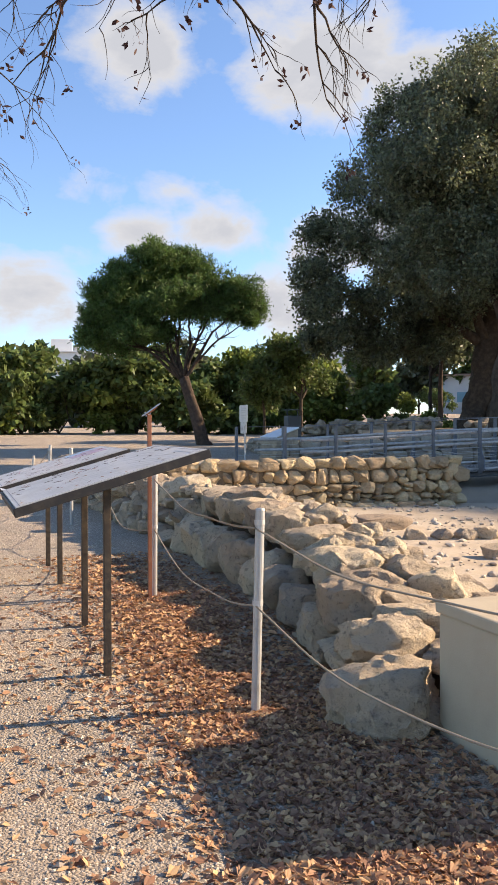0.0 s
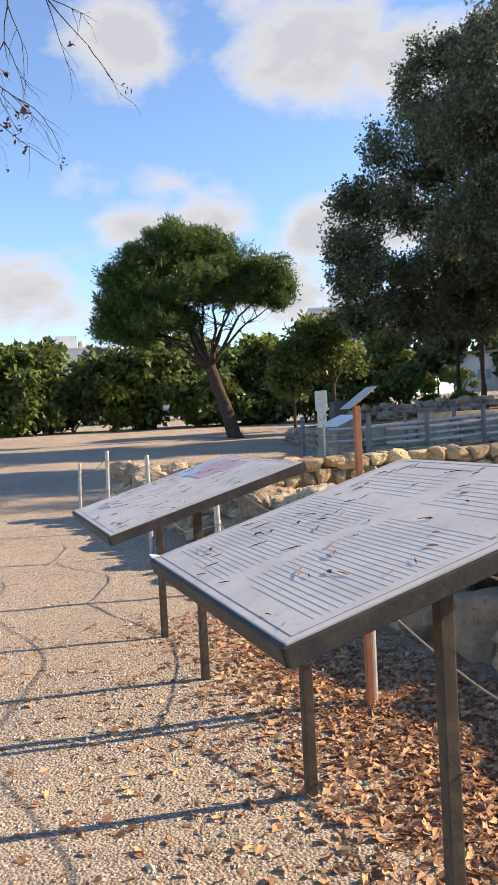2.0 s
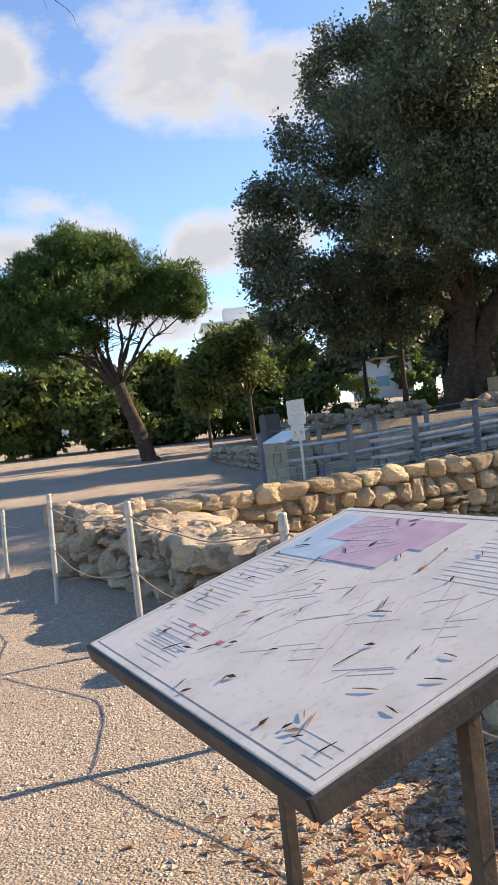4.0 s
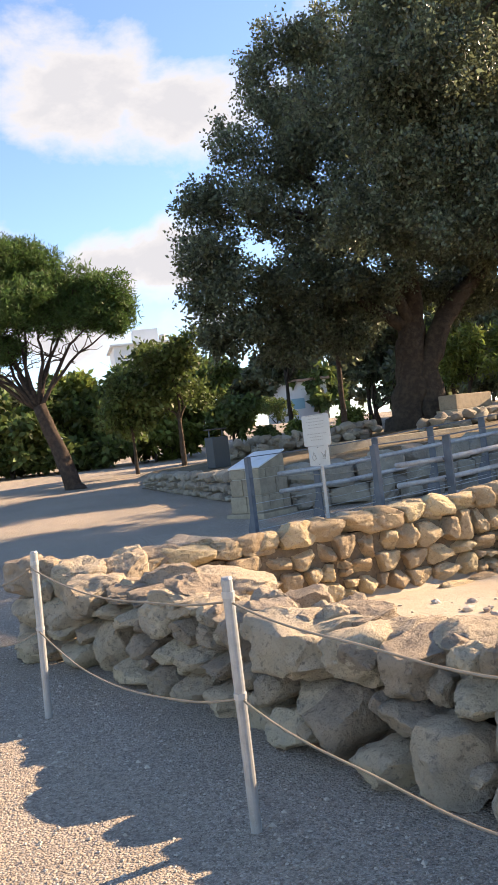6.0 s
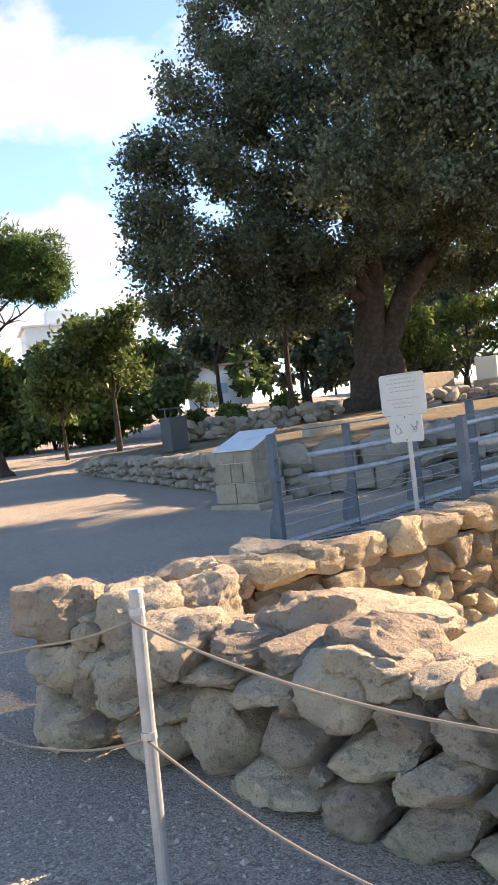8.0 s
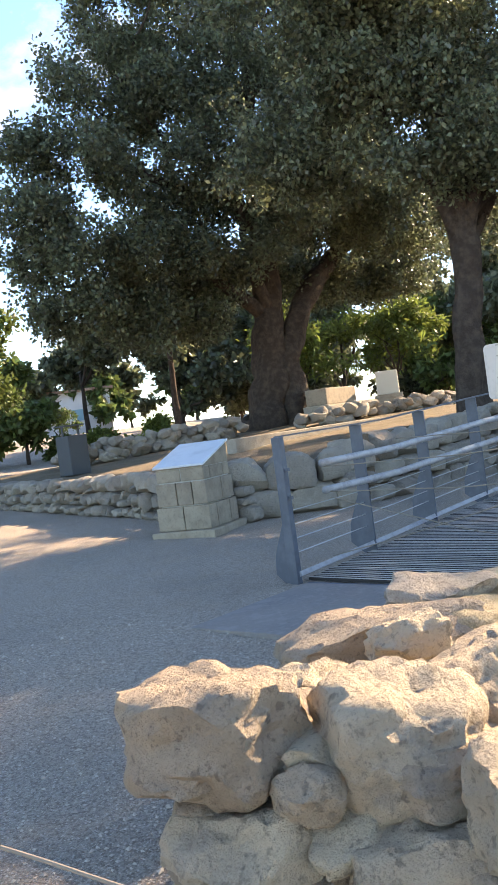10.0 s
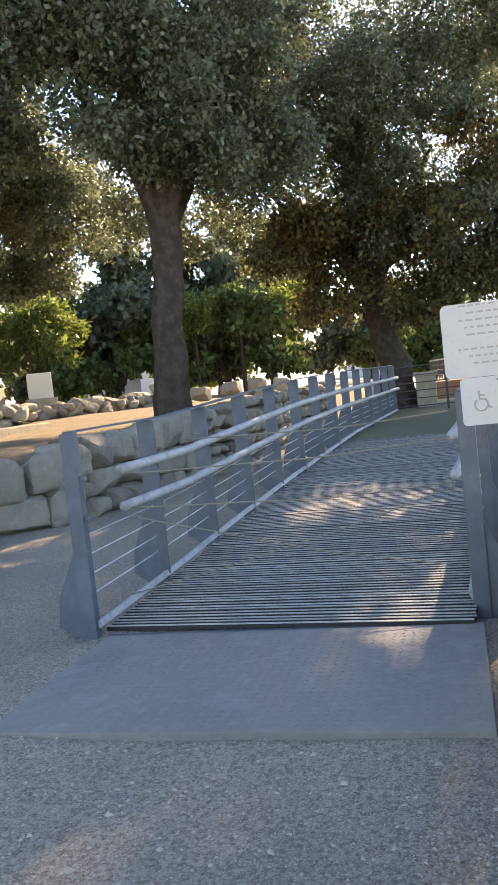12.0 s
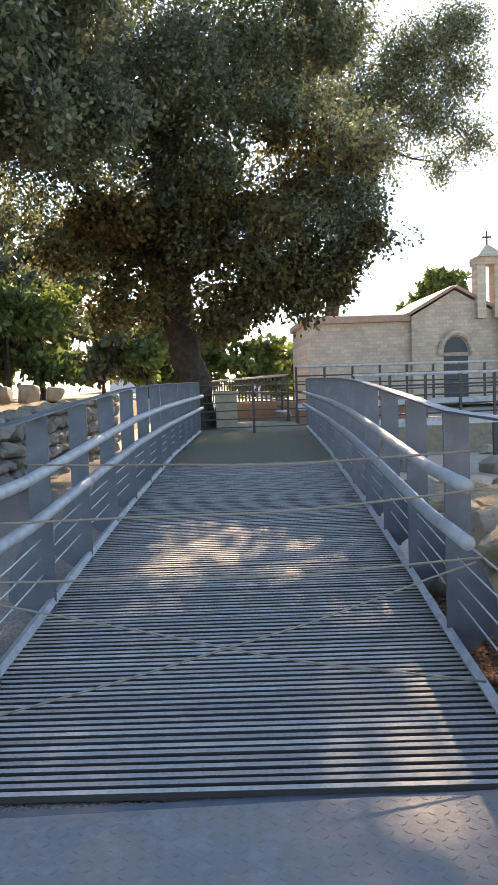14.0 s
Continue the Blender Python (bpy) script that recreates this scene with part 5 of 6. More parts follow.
lesser_tree(33.5, 33.5, 5.0, 2.8, BRIGHT_LEAF, PINE_BARK, 105, "sunlit yellow-green pine behind the terrace", 0.3, 1000, (0.28, 0.04), name="pine_tree")
for k, (x, y, h, r) in enumerate(((40, 41, 11, 5), (47, 36, 13, 5.5), (44, 48, 12, 5.5), (55, 45, 14, 6.5), (36, 50, 10, 5), (57, 32, 13, 6.5), (50, 58, 13, 6.5), (50, 29.5, 11, 5))):
    lesser_tree(x, y, h, r, LEAF, BARK, 110 + k, "dark full tree at the edge of the grounds", 0.14, 1700, (0.4, 0.13), "dark trees behind the terrace")
for k, (x, y, h) in enumerate(((46, 27.5, 6.5), (48, 26.2, 6.5), (51, 26.8, 7), (44, 29.5, 6))):
    lesser_tree(x, y, h, 2.6, BRIGHT_LEAF if k % 2 else SHRUB_LEAF, PINE_BARK, 130 + k, "slim pine with bare trunk and backlit crown", 0.5, 600, (0.3, 0.05), "backlit pines beyond the wall", name="pine_tree")
rng = random.Random(31)
for k in range(13):
    x = -7 + k * 2.6
    y = 60 + rng.uniform(-2, 2) - 0.25 * k
    h = rng.uniform(5.0, 6.4)
    lesser_tree(x, y, h, 3.3, SHRUB_LEAF if k % 3 else BRIGHT_LEAF, BARK, 140 + k, "dense bushy green tree in the row across the road", 0.0, 1150, (0.42, 0.13), "bushy trees across the road", name="shrub_tree")
for k in range(5):
    x, y = 18 + k * 2.3, 57 - 0.5 * k + rng.uniform(-1.5, 1.5)
    lesser_tree(x, y, rng.uniform(4.6, 6.6), 2.5, BRIGHT_LEAF if k % 2 else SHRUB_LEAF, BARK, 160 + k, "sunlit shrubby tree behind the road", 0.25, 700, (0.38, 0.12), "shrubby trees behind the road", name="shrub_tree")
for k in range(16):
    x, y = -22 + k * 6.5, 84 + rng.uniform(-4, 4)
    lesser_tree(x, y, rng.uniform(7, 9.5), 4.4, LEAF if k % 2 else SHRUB_LEAF, BARK, 180 + k, "distant dark green tree", 0.1, 600, (0.7, 0.25), "far trees beyond the road")


for k in range(14):
    a = k / 13
    x, y = 66 + 30 * rng.random(), 8 + 70 * a
    lesser_tree(x, y, rng.uniform(8, 11.5), 5.0, SHRUB_LEAF if k % 3 else BRIGHT_LEAF, BARK, 220 + k, "distant tree at the edge of the site", 0.08, 650, (0.6, 0.22), "far trees beyond the ruins")
for k in range(9):
    x, y = 42 + 14 * rng.random(), 21 + k * 2.6
    lesser_tree(x, y, rng.uniform(5.5, 8), 3.4, LEAF if k % 2 else SHRUB_LEAF, BARK, 240 + k, "dense dark tree behind the terrace", 0.1, 800, (0.36, 0.12), "dense trees behind the terrace")


for k, (x, y) in enumerate(((69, 72), (67, 64), (62, 57), (74, 78), (46, 54))):
    lesser_tree(x, y, rng.uniform(5.5, 7.5), 4.0, SHRUB_LEAF if k % 2 else LEAF, BARK, 260 + k, "full green garden tree near the houses", 0.1, 700, (0.45, 0.15), "garden trees near the houses")


def bush(x, y, r, mat, seed, label="round clipped green bush"):
    ob = thing("bush", label, "bush", "bushes by the house")
    g = ground_z(x, y)
    rngb = random.Random(seed)
    limbs(ob, (x, y, g - 0.05), [(x + rngb.uniform(-r, r) * 0.5, y + rngb.uniform(-r, r) * 0.5, g + r * 0.8) for _ in range(4)], 0.03, BARK, seed, 2)
    leaves("foliage", ob, mat, [(x, y, g + r * 0.75, r, r * 0.8), (x + r * 0.5, y, g + r * 0.6, r * 0.7, r * 0.6)], 420, 8, (0.2, 0.07), 0.2, seed, shell=0.5, clumps=6)


for k, (x, y, r) in enumerate(((31, 52, 1.1), (29.2, 53.5, 1.0), (34, 50, 1.4), (46, 76, 2.0), (43, 78, 1.6), (24.5, 43.5, 0.7), (27.5, 44.5, 0.8))):
    bush(x, y, r, SHRUB_LEAF if k % 2 else BRIGHT_LEAF, 300 + k)

for k, (x, y, h, clear) in enumerate(((36.6, 51.2, 10, 0.3), (40.5, 55.0, 10, 0.3), (33.2, 55.6, 9.5, 0.42), (45.5, 52.0, 11, 0.2))):
    lesser_tree(x, y, h, 3.8, LEAF, BARK, 280 + k, "tall dark tree behind the terrace road", clear, 1500, (0.34, 0.11), "dark trees behind the terrace")

# ---- bare twigs hanging over the start ----


def bare_branches():
    rng = random.Random(77)
    ob = thing("bare_tree", "bare twiggy boughs with a few dry leaves, overhead", "tree")
    trunk(ob, [(3.2, -4.5, -0.4), (3.1, -4.4, 0.8), (2.7, -4.0, 2.4), (2.3, -3.2, 4.2)], [0.32, 0.24, 0.2, 0.16], BARK, 31, 12)
    dry = bmesh.new()

    def grow(a, way, length, r, depth, holder, dry):
        pts = [a]
        d = way.normalized()
        for k in range(6):
            d = (d + Vector((rng.uniform(-0.28, 0.28), rng.uniform(-0.28, 0.28), rng.uniform(-0.3, 0.18)))).normalized()
            pts.append(pts[-1] + d * length / 6)
        tube(holder, pts, [r * (1 - 0.12 * k) for k in range(7)], 6)
        if depth:
            for k in range(rng.randint(3, 4)):
                at = pts[rng.randint(2, 6)]
                side = Vector((rng.uniform(-1, 1), rng.uniform(-0.6, 1), rng.uniform(-0.8, 0.35)))
                grow(at, d + side * 0.9, length * rng.uniform(0.42, 0.62), r * 0.5, depth - 1, holder, dry)
        elif rng.random() < 0.22:
            for k in range(rng.randint(3, 8)):
                c = pts[-1] + Vector((rng.gauss(0, 0.03), rng.gauss(0, 0.03), rng.gauss(-0.04, 0.04)))
                u = Vector((rng.gauss(0, 1), rng.gauss(0, 1), rng.gauss(0, 1))).normalized() * rng.uniform(0.025, 0.045)
                w = u.cross(Vector((rng.gauss(0, 1), rng.gauss(0, 1), rng.gauss(0, 1)))).normalized() * 0.018
                dry.faces.new([dry.verts.new(c + q) for q in (-u, w, u, -w)])

    for tip in ((-0.6, 6.2, 4.95), (0.9, 6.6, 5.15), (1.9, 6.3, 5.0), (2.9, 6.8, 5.3)):
        a = Vector((2.3, -3.2, 4.2))
        b = Vector(tip)
        pts = bent(a, b, 9, -1.1, 0.5, tip[0])
        main = tube(bmesh.new(), pts, [0.09 - 0.0085 * k for k in range(10)], 8)
        for k in range(5, 10):
            for _ in range(2):
                grow(pts[k], Vector((rng.uniform(-0.8, 0.8), rng.uniform(0.2, 1.2), rng.uniform(-0.7, 0.1))), rng.uniform(0.8, 1.4), 0.014, 2, main, dry)
        part("bough", main, BARK, ob, smooth=True)
    part("dry_leaves", dry, DARK_DRY, ob, "clusters of dark dry leaves")
    dry = bmesh.new()
    ob = thing("bare_tree", "bare twiggy tree reaching over the path", "tree")
    trunk(ob, [(-7.5, 14.5, 0.0), (-7.3, 14.4, 1.5), (-6.6, 14.1, 3.6), (-5.6, 13.8, 5.4)], [0.3, 0.22, 0.18, 0.14], BARK, 33, 12)
    for tip in ((-0.3, 13.2, 6.2), (0.1, 12.6, 6.9)):
        pts = bent((-5.6, 13.8, 5.4), tip, 9, -0.5, 0.6, tip[0])
        main = tube(bmesh.new(), pts, [0.08 - 0.0075 * k for k in range(10)], 8)
        for k in range(5, 10):
            for _ in range(2):
                grow(pts[k], Vector((rng.uniform(0.0, 1.0), rng.uniform(-0.6, 0.6), rng.uniform(-0.8, 0.1))), rng.uniform(0.9, 1.5), 0.014, 2, main, dry)
        part("bough", main, BARK, ob, smooth=True)
    part("dry_leaves", dry, DARK_DRY, ob, "clusters of dark dry leaves")


bare_branches()

# ---- terrace furniture ----
litter_bin = thing("litter_bin", "dark grey litter bin with a raised canopy", "bin")
g = ground_z(11.3, 28.6)
part("body", boxed(11.05, 11.55, 28.35, 28.8, g, g + 0.85, 0.02), BIN, litter_bin)
for s in (11.08, 11.5):
    part("canopy_post", boxed(s, s + 0.025, 28.55, 28.6, g + 0.85, g + 1.05), BIN, litter_bin)
part("canopy", boxed(11.03, 11.57, 28.4, 28.75, g + 1.05, g + 1.08, 0.008), BIN, litter_bin)

unit = thing("air_unit", "beige outdoor air conditioning unit on the terrace", "air conditioner", at=pose(24.0, 28.3, ground_z(24, 28.3), 0, 0, 30))
part("base_block", boxed(-0.6, 0.6, -0.45, 0.45, -0.1, 0.55, 0.02), GREY_STONE, unit, "rough stone base")
part("casing", boxed(-0.5, 0.5, -0.35, 0.35, 0.55, 1.3, 0.02), AC_WHITE, unit)
for k in range(9):
    part("louvre", boxed(0.12, 0.46, -0.365, -0.352, 0.65 + k * 0.065, 0.68 + k * 0.065), DARK_METAL, unit)
low_box = thing("stone_trough", "long pale stone trough lying on the terrace", "trough", at=pose(21.6, 28.9, ground_z(21.6, 28.9), 0, 0, 10))
part("base_block", boxed(-1.2, 1.2, -0.42, 0.42, -0.1, 0.45, 0.02), GREY_STONE, low_box, "rough stone base")
part("body", boxed(-1.1, 1.1, -0.35, 0.35, 0.45, 0.95, 0.03), ASHLAR, low_box)
rng = random.Random(41)
old = pool(ASHLAR, 140, 5, power=7.0, cuts=4, rough=0.03)
for k, (x, y, h) in enumerate(((27.5, 26.6, 0.5), (29.3, 26.2, 0.6), (26.4, 25.3, 0.8), (31, 24.3, 0.6), (33, 23.8, 0.7), (35, 23.2, 0.6), (28.6, 24.8, 0.5))):
    ob = stone(None, old, rng, (x, y, ground_z(x, y) + h / 2), (rng.uniform(0.7, 1.3), 0.7, h), 0.12, name="ancient_block")
    tagged(ob, "sunlit broken ancient building block on the terrace", "stone block", "ancient blocks on the terrace")

# ---- gate, column stump and walkway beyond the bridge ----
gate = thing("gate", "dark barred metal gate at the end of the bridge", "gate")
y0, y1, g = side_y(21, -1), side_y(21, 1), ground_z(21.1, 16.5)
for y in (y0, (y0 + y1) / 2, y1):
    part("upright", boxed(21.0, 21.05, y - 0.025, y + 0.025, g - 0.05, g + 1.12), DARK_METAL, gate)
for h in (0.12, 0.3, 0.48, 0.66, 0.84, 1.05):
    part("bar", boxed(21.01, 21.04, y0, y1, g + h - 0.012, g + h + 0.012), DARK_METAL, gate)
stump = thing("column_stump", "pale grey square pillar stump beyond the gate", "pillar")
part("shaft", boxed(23.0, 23.5, 16.75, 17.25, ground_z(23, 17) - 0.1, 1.6, 0.02), ASHLAR, stump)
part("capstone", boxed(22.95, 23.55, 16.7, 17.3, 1.6, 1.7, 0.02), ASHLAR, stump)
plinth = part("earth_plinth", boxed(28, 30.5, 11.5, 17.0, 0.3, 1.35, 0.05), TERRACOTTA)
tagged(plinth, "long reddish stone plinth among the ruins", "plinth")
plinth = part("earth_plinth", boxed(25, 27.0, 6.0, 13.5, -0.3, 0.75, 0.05), ASHLAR)
tagged(plinth, "long pale stone footing among the ruins", "plinth")


def walkway(a, b, base, name_label):
    ob = thing("walkway_railing", name_label, "railing", "railings of the far walkway")
    a, b = Vector(a), Vector(b)
    n = int((b - a).length / 0.8)
    for k in range(n + 1):
        p = a.lerp(b, k / n)
        part("post", boxed(p.x - 0.03, p.x + 0.03, p.y - 0.03, p.y + 0.03, p.z, p.z + 1.1), DARK_METAL, ob)
    for h, r in ((1.1, 0.04), (0.85, 0.022), (0.62, 0.022), (0.4, 0.022), (0.2, 0.022)):
        part("rail", tube(bmesh.new(), [a + Vector((0, 0, h)), b + Vector((0, 0, h))], [r, r], 6), PIPE if h > 1 else DARK_METAL, ob)
    part("beam", tube(bmesh.new(), [a, b], [0.12, 0.12], 4), PIPE, ob)
    for k in range(0, n + 1, 4):
        p = a.lerp(b, k / n)
        part("support", boxed(p.x - 0.05, p.x + 0.05, p.y - 0.05, p.y + 0.05, -0.4, p.z), DARK_METAL, ob)


walkway((21.5, 14.2, 0.85), (23.5, 4.0, 0.85), 0.85, "dark metal railing of the raised walkway over ruins")
walkway((26.0, 15.0, 1.2), (29.0, 2.0, 1.2), 1.2, "dark metal railing of the far raised walkway")
walkway((26.5, 15.2, 1.0), (46.0, 17.5, 1.1), 1.1, "dark metal railing of the far raised walkway")
rng = random.Random(52)
for k in range(46):
    x, y = rng.uniform(9.5, 25), rng.uniform(7.5, 14.6)
    s = rng.uniform(0.3, 0.7)
    ob = stone(None, RUBBLE if k % 2 else GREYS, rng, (x, y, ground_z(x, y) + s * 0.2), (s, s * rng.uniform(0.6, 1), s * 0.6), 0.3, name="ruin_stone")
    tagged(ob, "loose limestone block among the ruins", "stone", "loose stones among the ruins")

# ---- church ----


def build_church():
    ob = thing("church", "old stone church with arched doorway, gable and small belfry", "church")
    x = 60.0

    def gable(y0, y1, eave, ridge, depth, x0):
        bm = bmesh.new()
        ring = [(y0, 0.5), (y1, 0.5), (y1, eave), ((y0 + y1) / 2, ridge), (y0, eave)]
        f = [[bm.verts.new((xx, y, z)) for y, z in ring] for xx in (x0, x0 + depth)]
        bm.faces.new(f[0])
        bm.faces.new(f[1][::-1])
        for i in range(5):
            bm.faces.new((f[0][i], f[1][i], f[1][(i + 1) % 5], f[0][(i + 1) % 5]))
        return bm
    part("nave_wall", gable(-2.6, 3.4, 6.3, 8.0, 12, x), CHURCH, ob)
    part("side_wall", boxed(x + 0.6, x + 10, 3.4, 10.6, 0.5, 6.0), CHURCH, ob)
    part("side_roof", boxed(x + 0.2, x + 10.2, 3.4, 10.8, 6.0, 6.5, 0.1), ROOF, ob)
    part("wing_wall", boxed(x - 0.8, x + 8, -14, -2.6, 0.5, 6.0), CHURCH, ob)
    part("roof", boxed(-3.6, 0.0, -0.3, 12.4, 0, 0.2, m=Matrix.Translation((x, 0.4, 8.15)) @ Matrix.Rotation(math.pi / 2, 4, "Z") @ Matrix.Rotation(0, 4, "X") @ Matrix.Rotation(-0.51, 4, "Y") @ Matrix.Diagonal((1, -1, 1, 1))), ROOF, ob)
    part("roof", boxed(0.0, 3.6, -0.3, 12.4, 0, 0.2, m=Matrix.Translation((x, 0.4, 8.15)) @ Matrix.Rotation(math.pi / 2, 4, "Z") @ Matrix.Rotation(0.51, 4, "Y") @ Matrix.Diagonal((1, -1, 1, 1))), ROOF, ob)
    door = bmesh.new()
    pts = [(-0.85 + 0.4, 0.5), (0.85 + 0.4, 0.5), (0.85 + 0.4, 3.6)] + [(0.4 + 0.85 * math.cos(a), 3.6 + 1.25 * math.sin(a)) for a in np.linspace(0.2, 2.94, 9)] + [(-0.85 + 0.4, 3.6)]
    f = door.faces.new([door.verts.new((x - 0.03, y, z)) for y, z in pts])
    r = bmesh.ops.extrude_face_region(door, geom=[f])
    for v in (q for q in r["geom"] if isinstance(q, bmesh.types.BMVert)):
        v.co.x += 0.02
    part("door", door, DARK_GLASS, ob)
    arch = bmesh.new()
    ring = [(x - 0.15, 0.4 + 1.1 * math.cos(a), 3.6 + 1.5 * math.sin(a)) for a in np.linspace(0, math.pi, 15)]
    part("arch", tube(arch, ring, [0.2] * 15, 6), CHURCH, ob)
    part("lintel", boxed(x - 0.12, x, -0.5, 1.3, 3.5, 3.75), ASHLAR, ob)
    # belfry
    for y in (-2.5, -1.3):
        part("belfry_pier", boxed(x - 0.6, x + 0.6, y - 0.3, y + 0.3, 6.0, 9.6), CHURCH, ob)
    part("belfry_head", boxed(x - 0.7, x + 0.7, -2.9, -0.9, 9.6, 10.1), CHURCH, ob)
    cap = bmesh.new()
    bmesh.ops.create_cone(cap, cap_ends=True, segments=4, radius1=1.35, radius2=0.1, depth=0.9, matrix=Matrix.Translation((x, -1.9, 10.55)) @ Matrix.Rotation(math.pi / 4, 4, "Z"))
    part("belfry_roof", cap, CHURCH, ob)
    cr = bmesh.new()
    box(cr, x - 0.05, x + 0.05, -1.95, -1.85, 10.9, 11.9)
    box(cr, x - 0.05, x + 0.05, -2.2, -1.6, 11.45, 11.55)
    part("cross", cr, DARK_METAL, ob)


build_church()
lesser_tree(79, -4.9, 14.0, 4.8, SHRUB_LEAF, BARK, 210, "rounded pine behind the church roof", 0.35, 1500, (0.5, 0.16), name="pine_tree")

# ---- houses ----


def house(x, y, w, d, h, rot, label, roof, windows, blue=False, base=None):
    g = ground_z(x, y) if base is None else base
    ob = thing("house", label, "house", "houses beyond the trees", at=pose(x, y, g, 0, 0, rot))
    part("wall", boxed(-w / 2, w / 2, -d / 2, d / 2, -0.5, h), WHITE_WALL, ob)
    part("roof", boxed(-w / 2 - 0.4, w / 2 + 0.4, -d / 2 - 0.4, d / 2 + 0.4, h, h + 0.28, 0.05), roof, ob)
    if h > 8:
        part("stair_house", boxed(-1.5, 1.8, -1.5, 1.5, h + 0.28, h + 2.4, 0.05), WHITE_WALL, ob)
        part("water_tank", tube(bmesh.new(), [(2.4, -1, h + 0.28), (2.4, -1, h + 1.5)], [0.5, 0.5], 14), GALVANISED, ob)
    for k in range(windows):
        cx = -w / 2 + (k + 0.5) * w / windows
        for z in ([1.2] if h < 5 else [1.2 + 3.1 * q for q in range(int(h / 3.1))]):
            win = part("window", boxed(cx - 0.8, cx + 0.8, -d / 2 - 0.05, -d / 2 + 0.02, z, z + 1.3), WHITE_WALL, ob)
            part("pane", boxed(cx - 0.72, cx + 0.72, -d / 2 - 0.07, -d / 2 - 0.051, z + 0.08, z + 1.22), BLUE_GLASS if blue else DARK_GLASS, win)
    return ob


house(54.5, 84, 6.5, 5, 4.2, -32, "low house with white walls and pale blue shutters", ROOF, 3, True)
house(49.5, 110, 9, 9, 12.0, -20, "white three-storey flat-roofed house", WHITE_WALL, 2)
house(30, 128, 14, 10, 7.0, -15, "white flat-roofed house behind trees", WHITE_WALL, 3)
house(14, 135, 16, 10, 10.5, -5, "white flat-roofed house behind trees", WHITE_WALL, 4)
house(120, 24, 12, 20, 6.5, 90, "pale flat-roofed house far beyond the ruins", WHITE_WALL, 4)
house(130, 5, 12, 20, 6.0, 90, "pale flat-roofed house far beyond the ruins", WHITE_WALL, 4)
house(92, 52, 14, 10, 5.5, 60, "pale house far behind the pines", WHITE_WALL, 3)

# ---- fallen leaves and pebbles ----


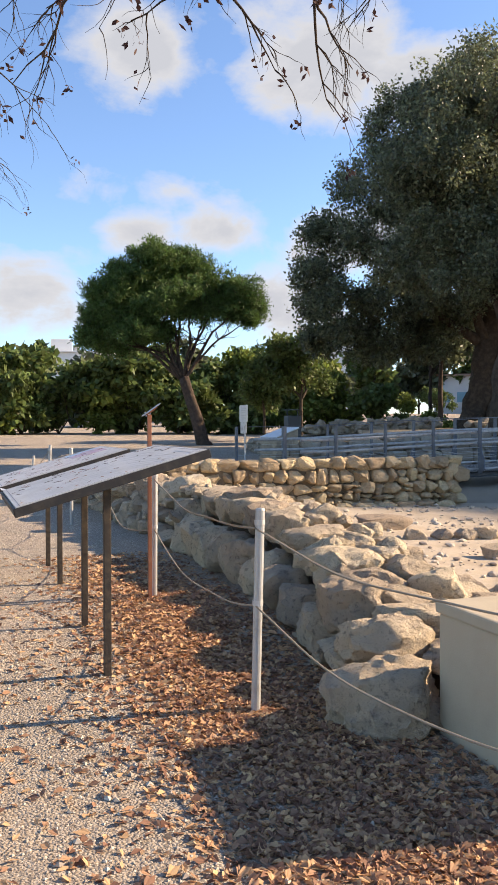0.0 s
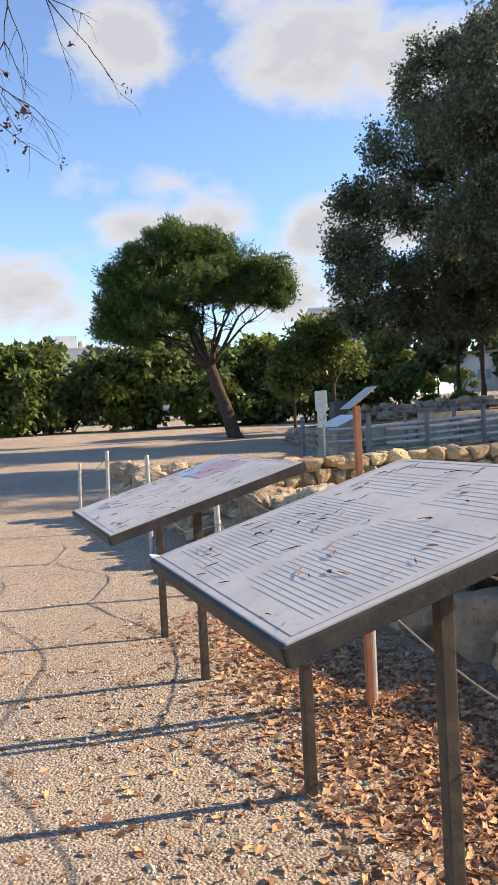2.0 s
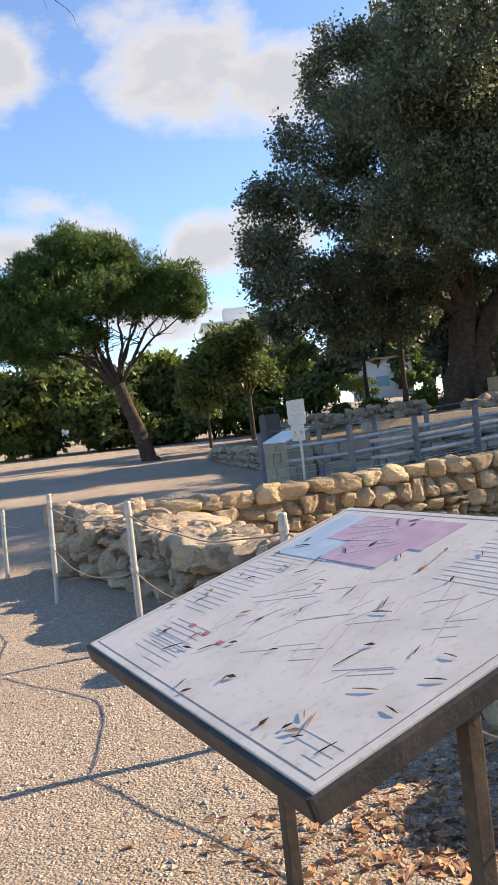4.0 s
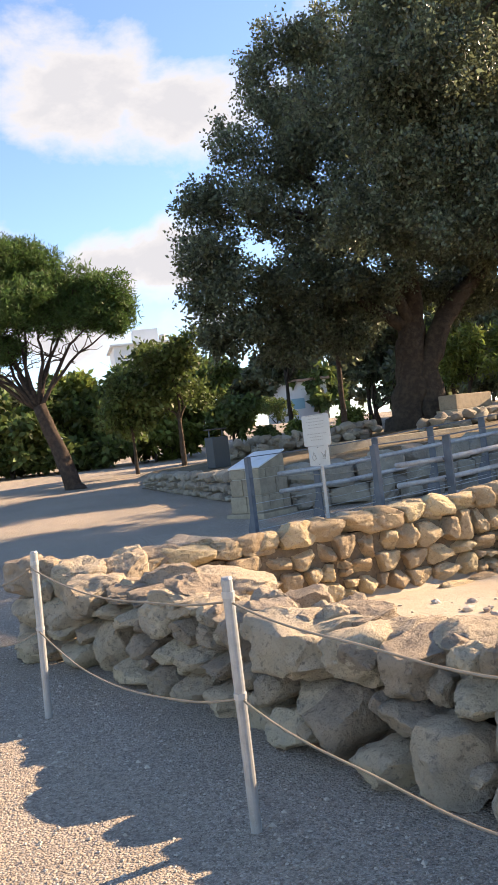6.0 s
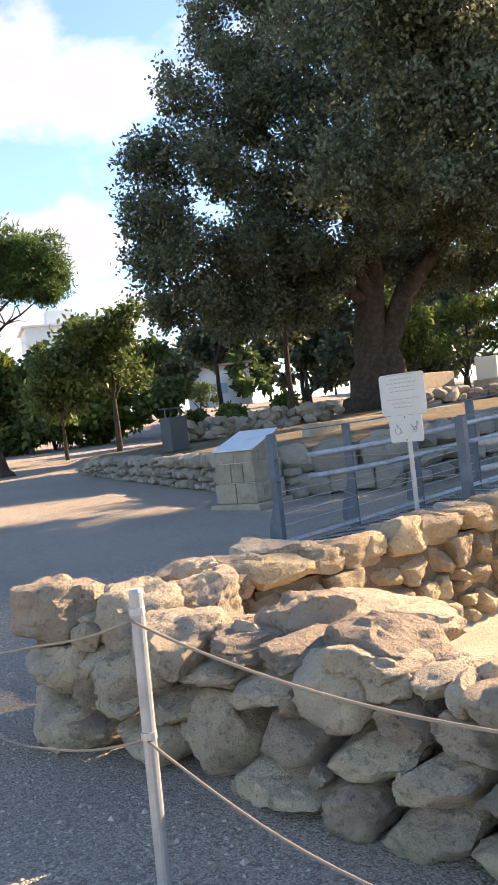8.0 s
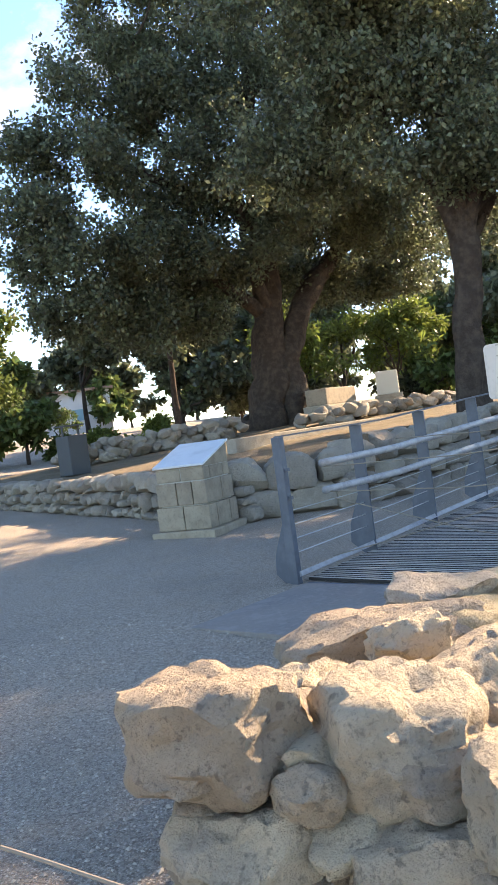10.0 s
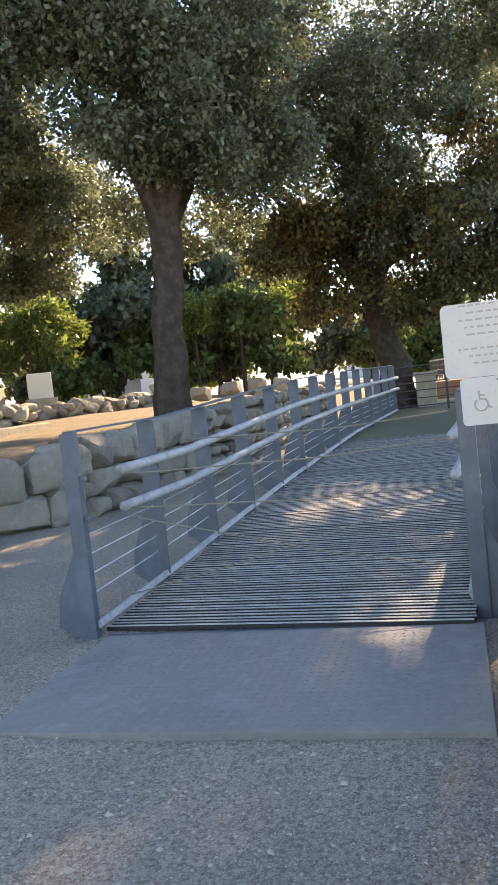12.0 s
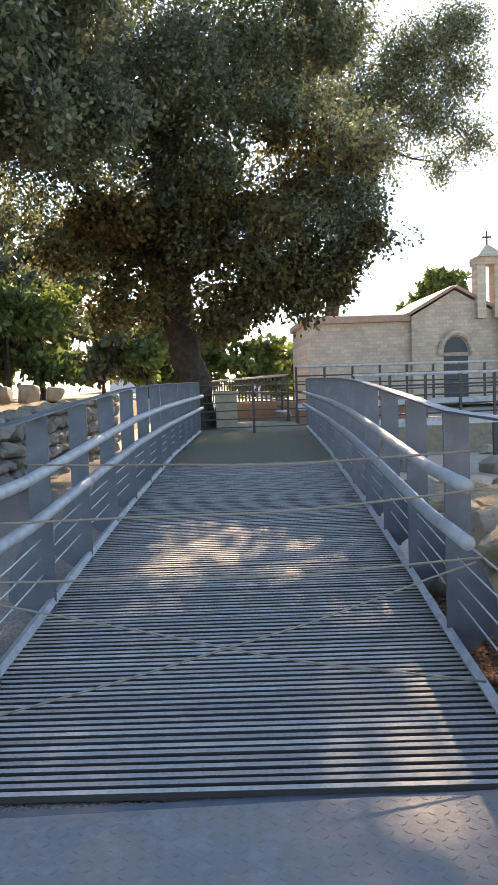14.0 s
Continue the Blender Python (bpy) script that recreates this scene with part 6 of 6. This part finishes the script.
def scatter_leaves():
    r = np.random.RandomState(5)
    n = 30000
    x = np.concatenate([r.normal(1.42, 0.36, int(n * 0.91)), r.uniform(-0.8, 2.0, n - int(n * 0.91))])
    y = r.uniform(1.4, 8.8, n)
    extra = 3500
    x = np.concatenate([x, r.uniform(3.6, 9.5, extra)])
    side = np.interp(x[n:], [3.6, 4.5, 6.2, 9.5], [16.1, 16.18, 16.1, 15.95])
    y = np.concatenate([y, side - np.abs(r.normal(0, 0.16, extra))])
    n += extra
    keep = ((x < 2.15) | (y > 15)) & (x > -1.5) & (r.rand(n) < np.interp(y, [1.4, 4, 6, 8.8, 12], [1, 1, 0.8, 0.12, 1]))
    x, y = x[keep], y[keep]
    verts, faces = [], []
    for k in range(len(x)):
        z = ground_z(x[k], y[k]) + 0.025 * noise.noise((x[k] * 0.7, y[k] * 0.7, 0)) + 0.008 * noise.noise((x[k] * 3, y[k] * 3, 5))
        a, l, w = r.rand() * 6.28, r.uniform(0.015, 0.034), r.uniform(0.008, 0.019)
        c, s = math.cos(a), math.sin(a)
        lift, roll = r.uniform(0.002, 0.022), r.uniform(-0.012, 0.012)
        i = len(verts)
        for u, v, h in ((-1, 0, 0.15), (-0.45, 0.75, 0.6), (0.15, 1, 0.9), (0.45, 0.5, 0.7), (1, 0.1, 1.0), (0.35, -0.6, 0.6), (-0.1, -1, 0.8), (-0.6, -0.6, 0.5)):
            u, v = u * l * r.uniform(0.75, 1.15), v * w * r.uniform(0.6, 1.2)
            verts.append((x[k] + u * c - v * s, y[k] + u * s + v * c, z + max(h * lift + roll * v / w, 0.002)))
        faces.append((i, i + 1, i + 2, i + 3))
        faces.append((i, i + 3, i + 4, i + 5))
        faces.append((i, i + 5, i + 6, i + 7))
    me = bpy.data.meshes.new("leaf_litter")
    me.from_pydata(verts, [], faces)
    me.materials.append(LITTER)
    tagged(new("leaf_litter", me), "scattered red-brown dry leaves on the gravel", "leaves", kind="stuff")


def scatter_pebbles():
    r = np.random.RandomState(9)
    n = 45000
    x = r.uniform(-2.0, 4.6, n)
    y = r.uniform(1.5, 19.5, n)
    keep = (x < np.interp(y, [0, 15.5, 16.2, 20], [2.0, 1.7, 4.4, 5.0]))
    x, y = x[keep], y[keep]
    base = np.array([(1, 0, 0), (-1, 0, 0), (0, 1, 0), (0, -1, 0), (0, 0, 1), (0, 0, -1)], float)
    tri = [(0, 2, 4), (2, 1, 4), (1, 3, 4), (3, 0, 4), (2, 0, 5), (1, 2, 5), (3, 1, 5), (0, 3, 5)]
    verts, faces = [], []
    for k in range(len(x)):
        z = ground_z(x[k], y[k]) + 0.025 * noise.noise((x[k] * 0.7, y[k] * 0.7, 0)) + 0.008 * noise.noise((x[k] * 3, y[k] * 3, 5))
        s = r.uniform(0.0045, 0.0105) * (1.8 if r.rand() < 0.05 else 1)
        a = r.rand() * 6.28
        q = base * s * r.uniform(0.7, 1.3, (6, 1)) * np.array([1.2, 0.9, 0.7])
        i = len(verts)
        c, sn = math.cos(a), math.sin(a)
        verts += [(x[k] + p[0] * c - p[1] * sn, y[k] + p[0] * sn + p[1] * c, z + p[2] + s * 0.2) for p in q]
        faces += [(i + t[0], i + t[1], i + t[2]) for t in tri]
    me = bpy.data.meshes.new("pebbles")
    me.from_pydata(verts, [], faces)
    me.materials.append(PEBBLE)
    tagged(new("gravel_pebbles", me), "loose pale gravel stones on the path", "gravel", kind="stuff")


scatter_leaves()
scatter_pebbles()
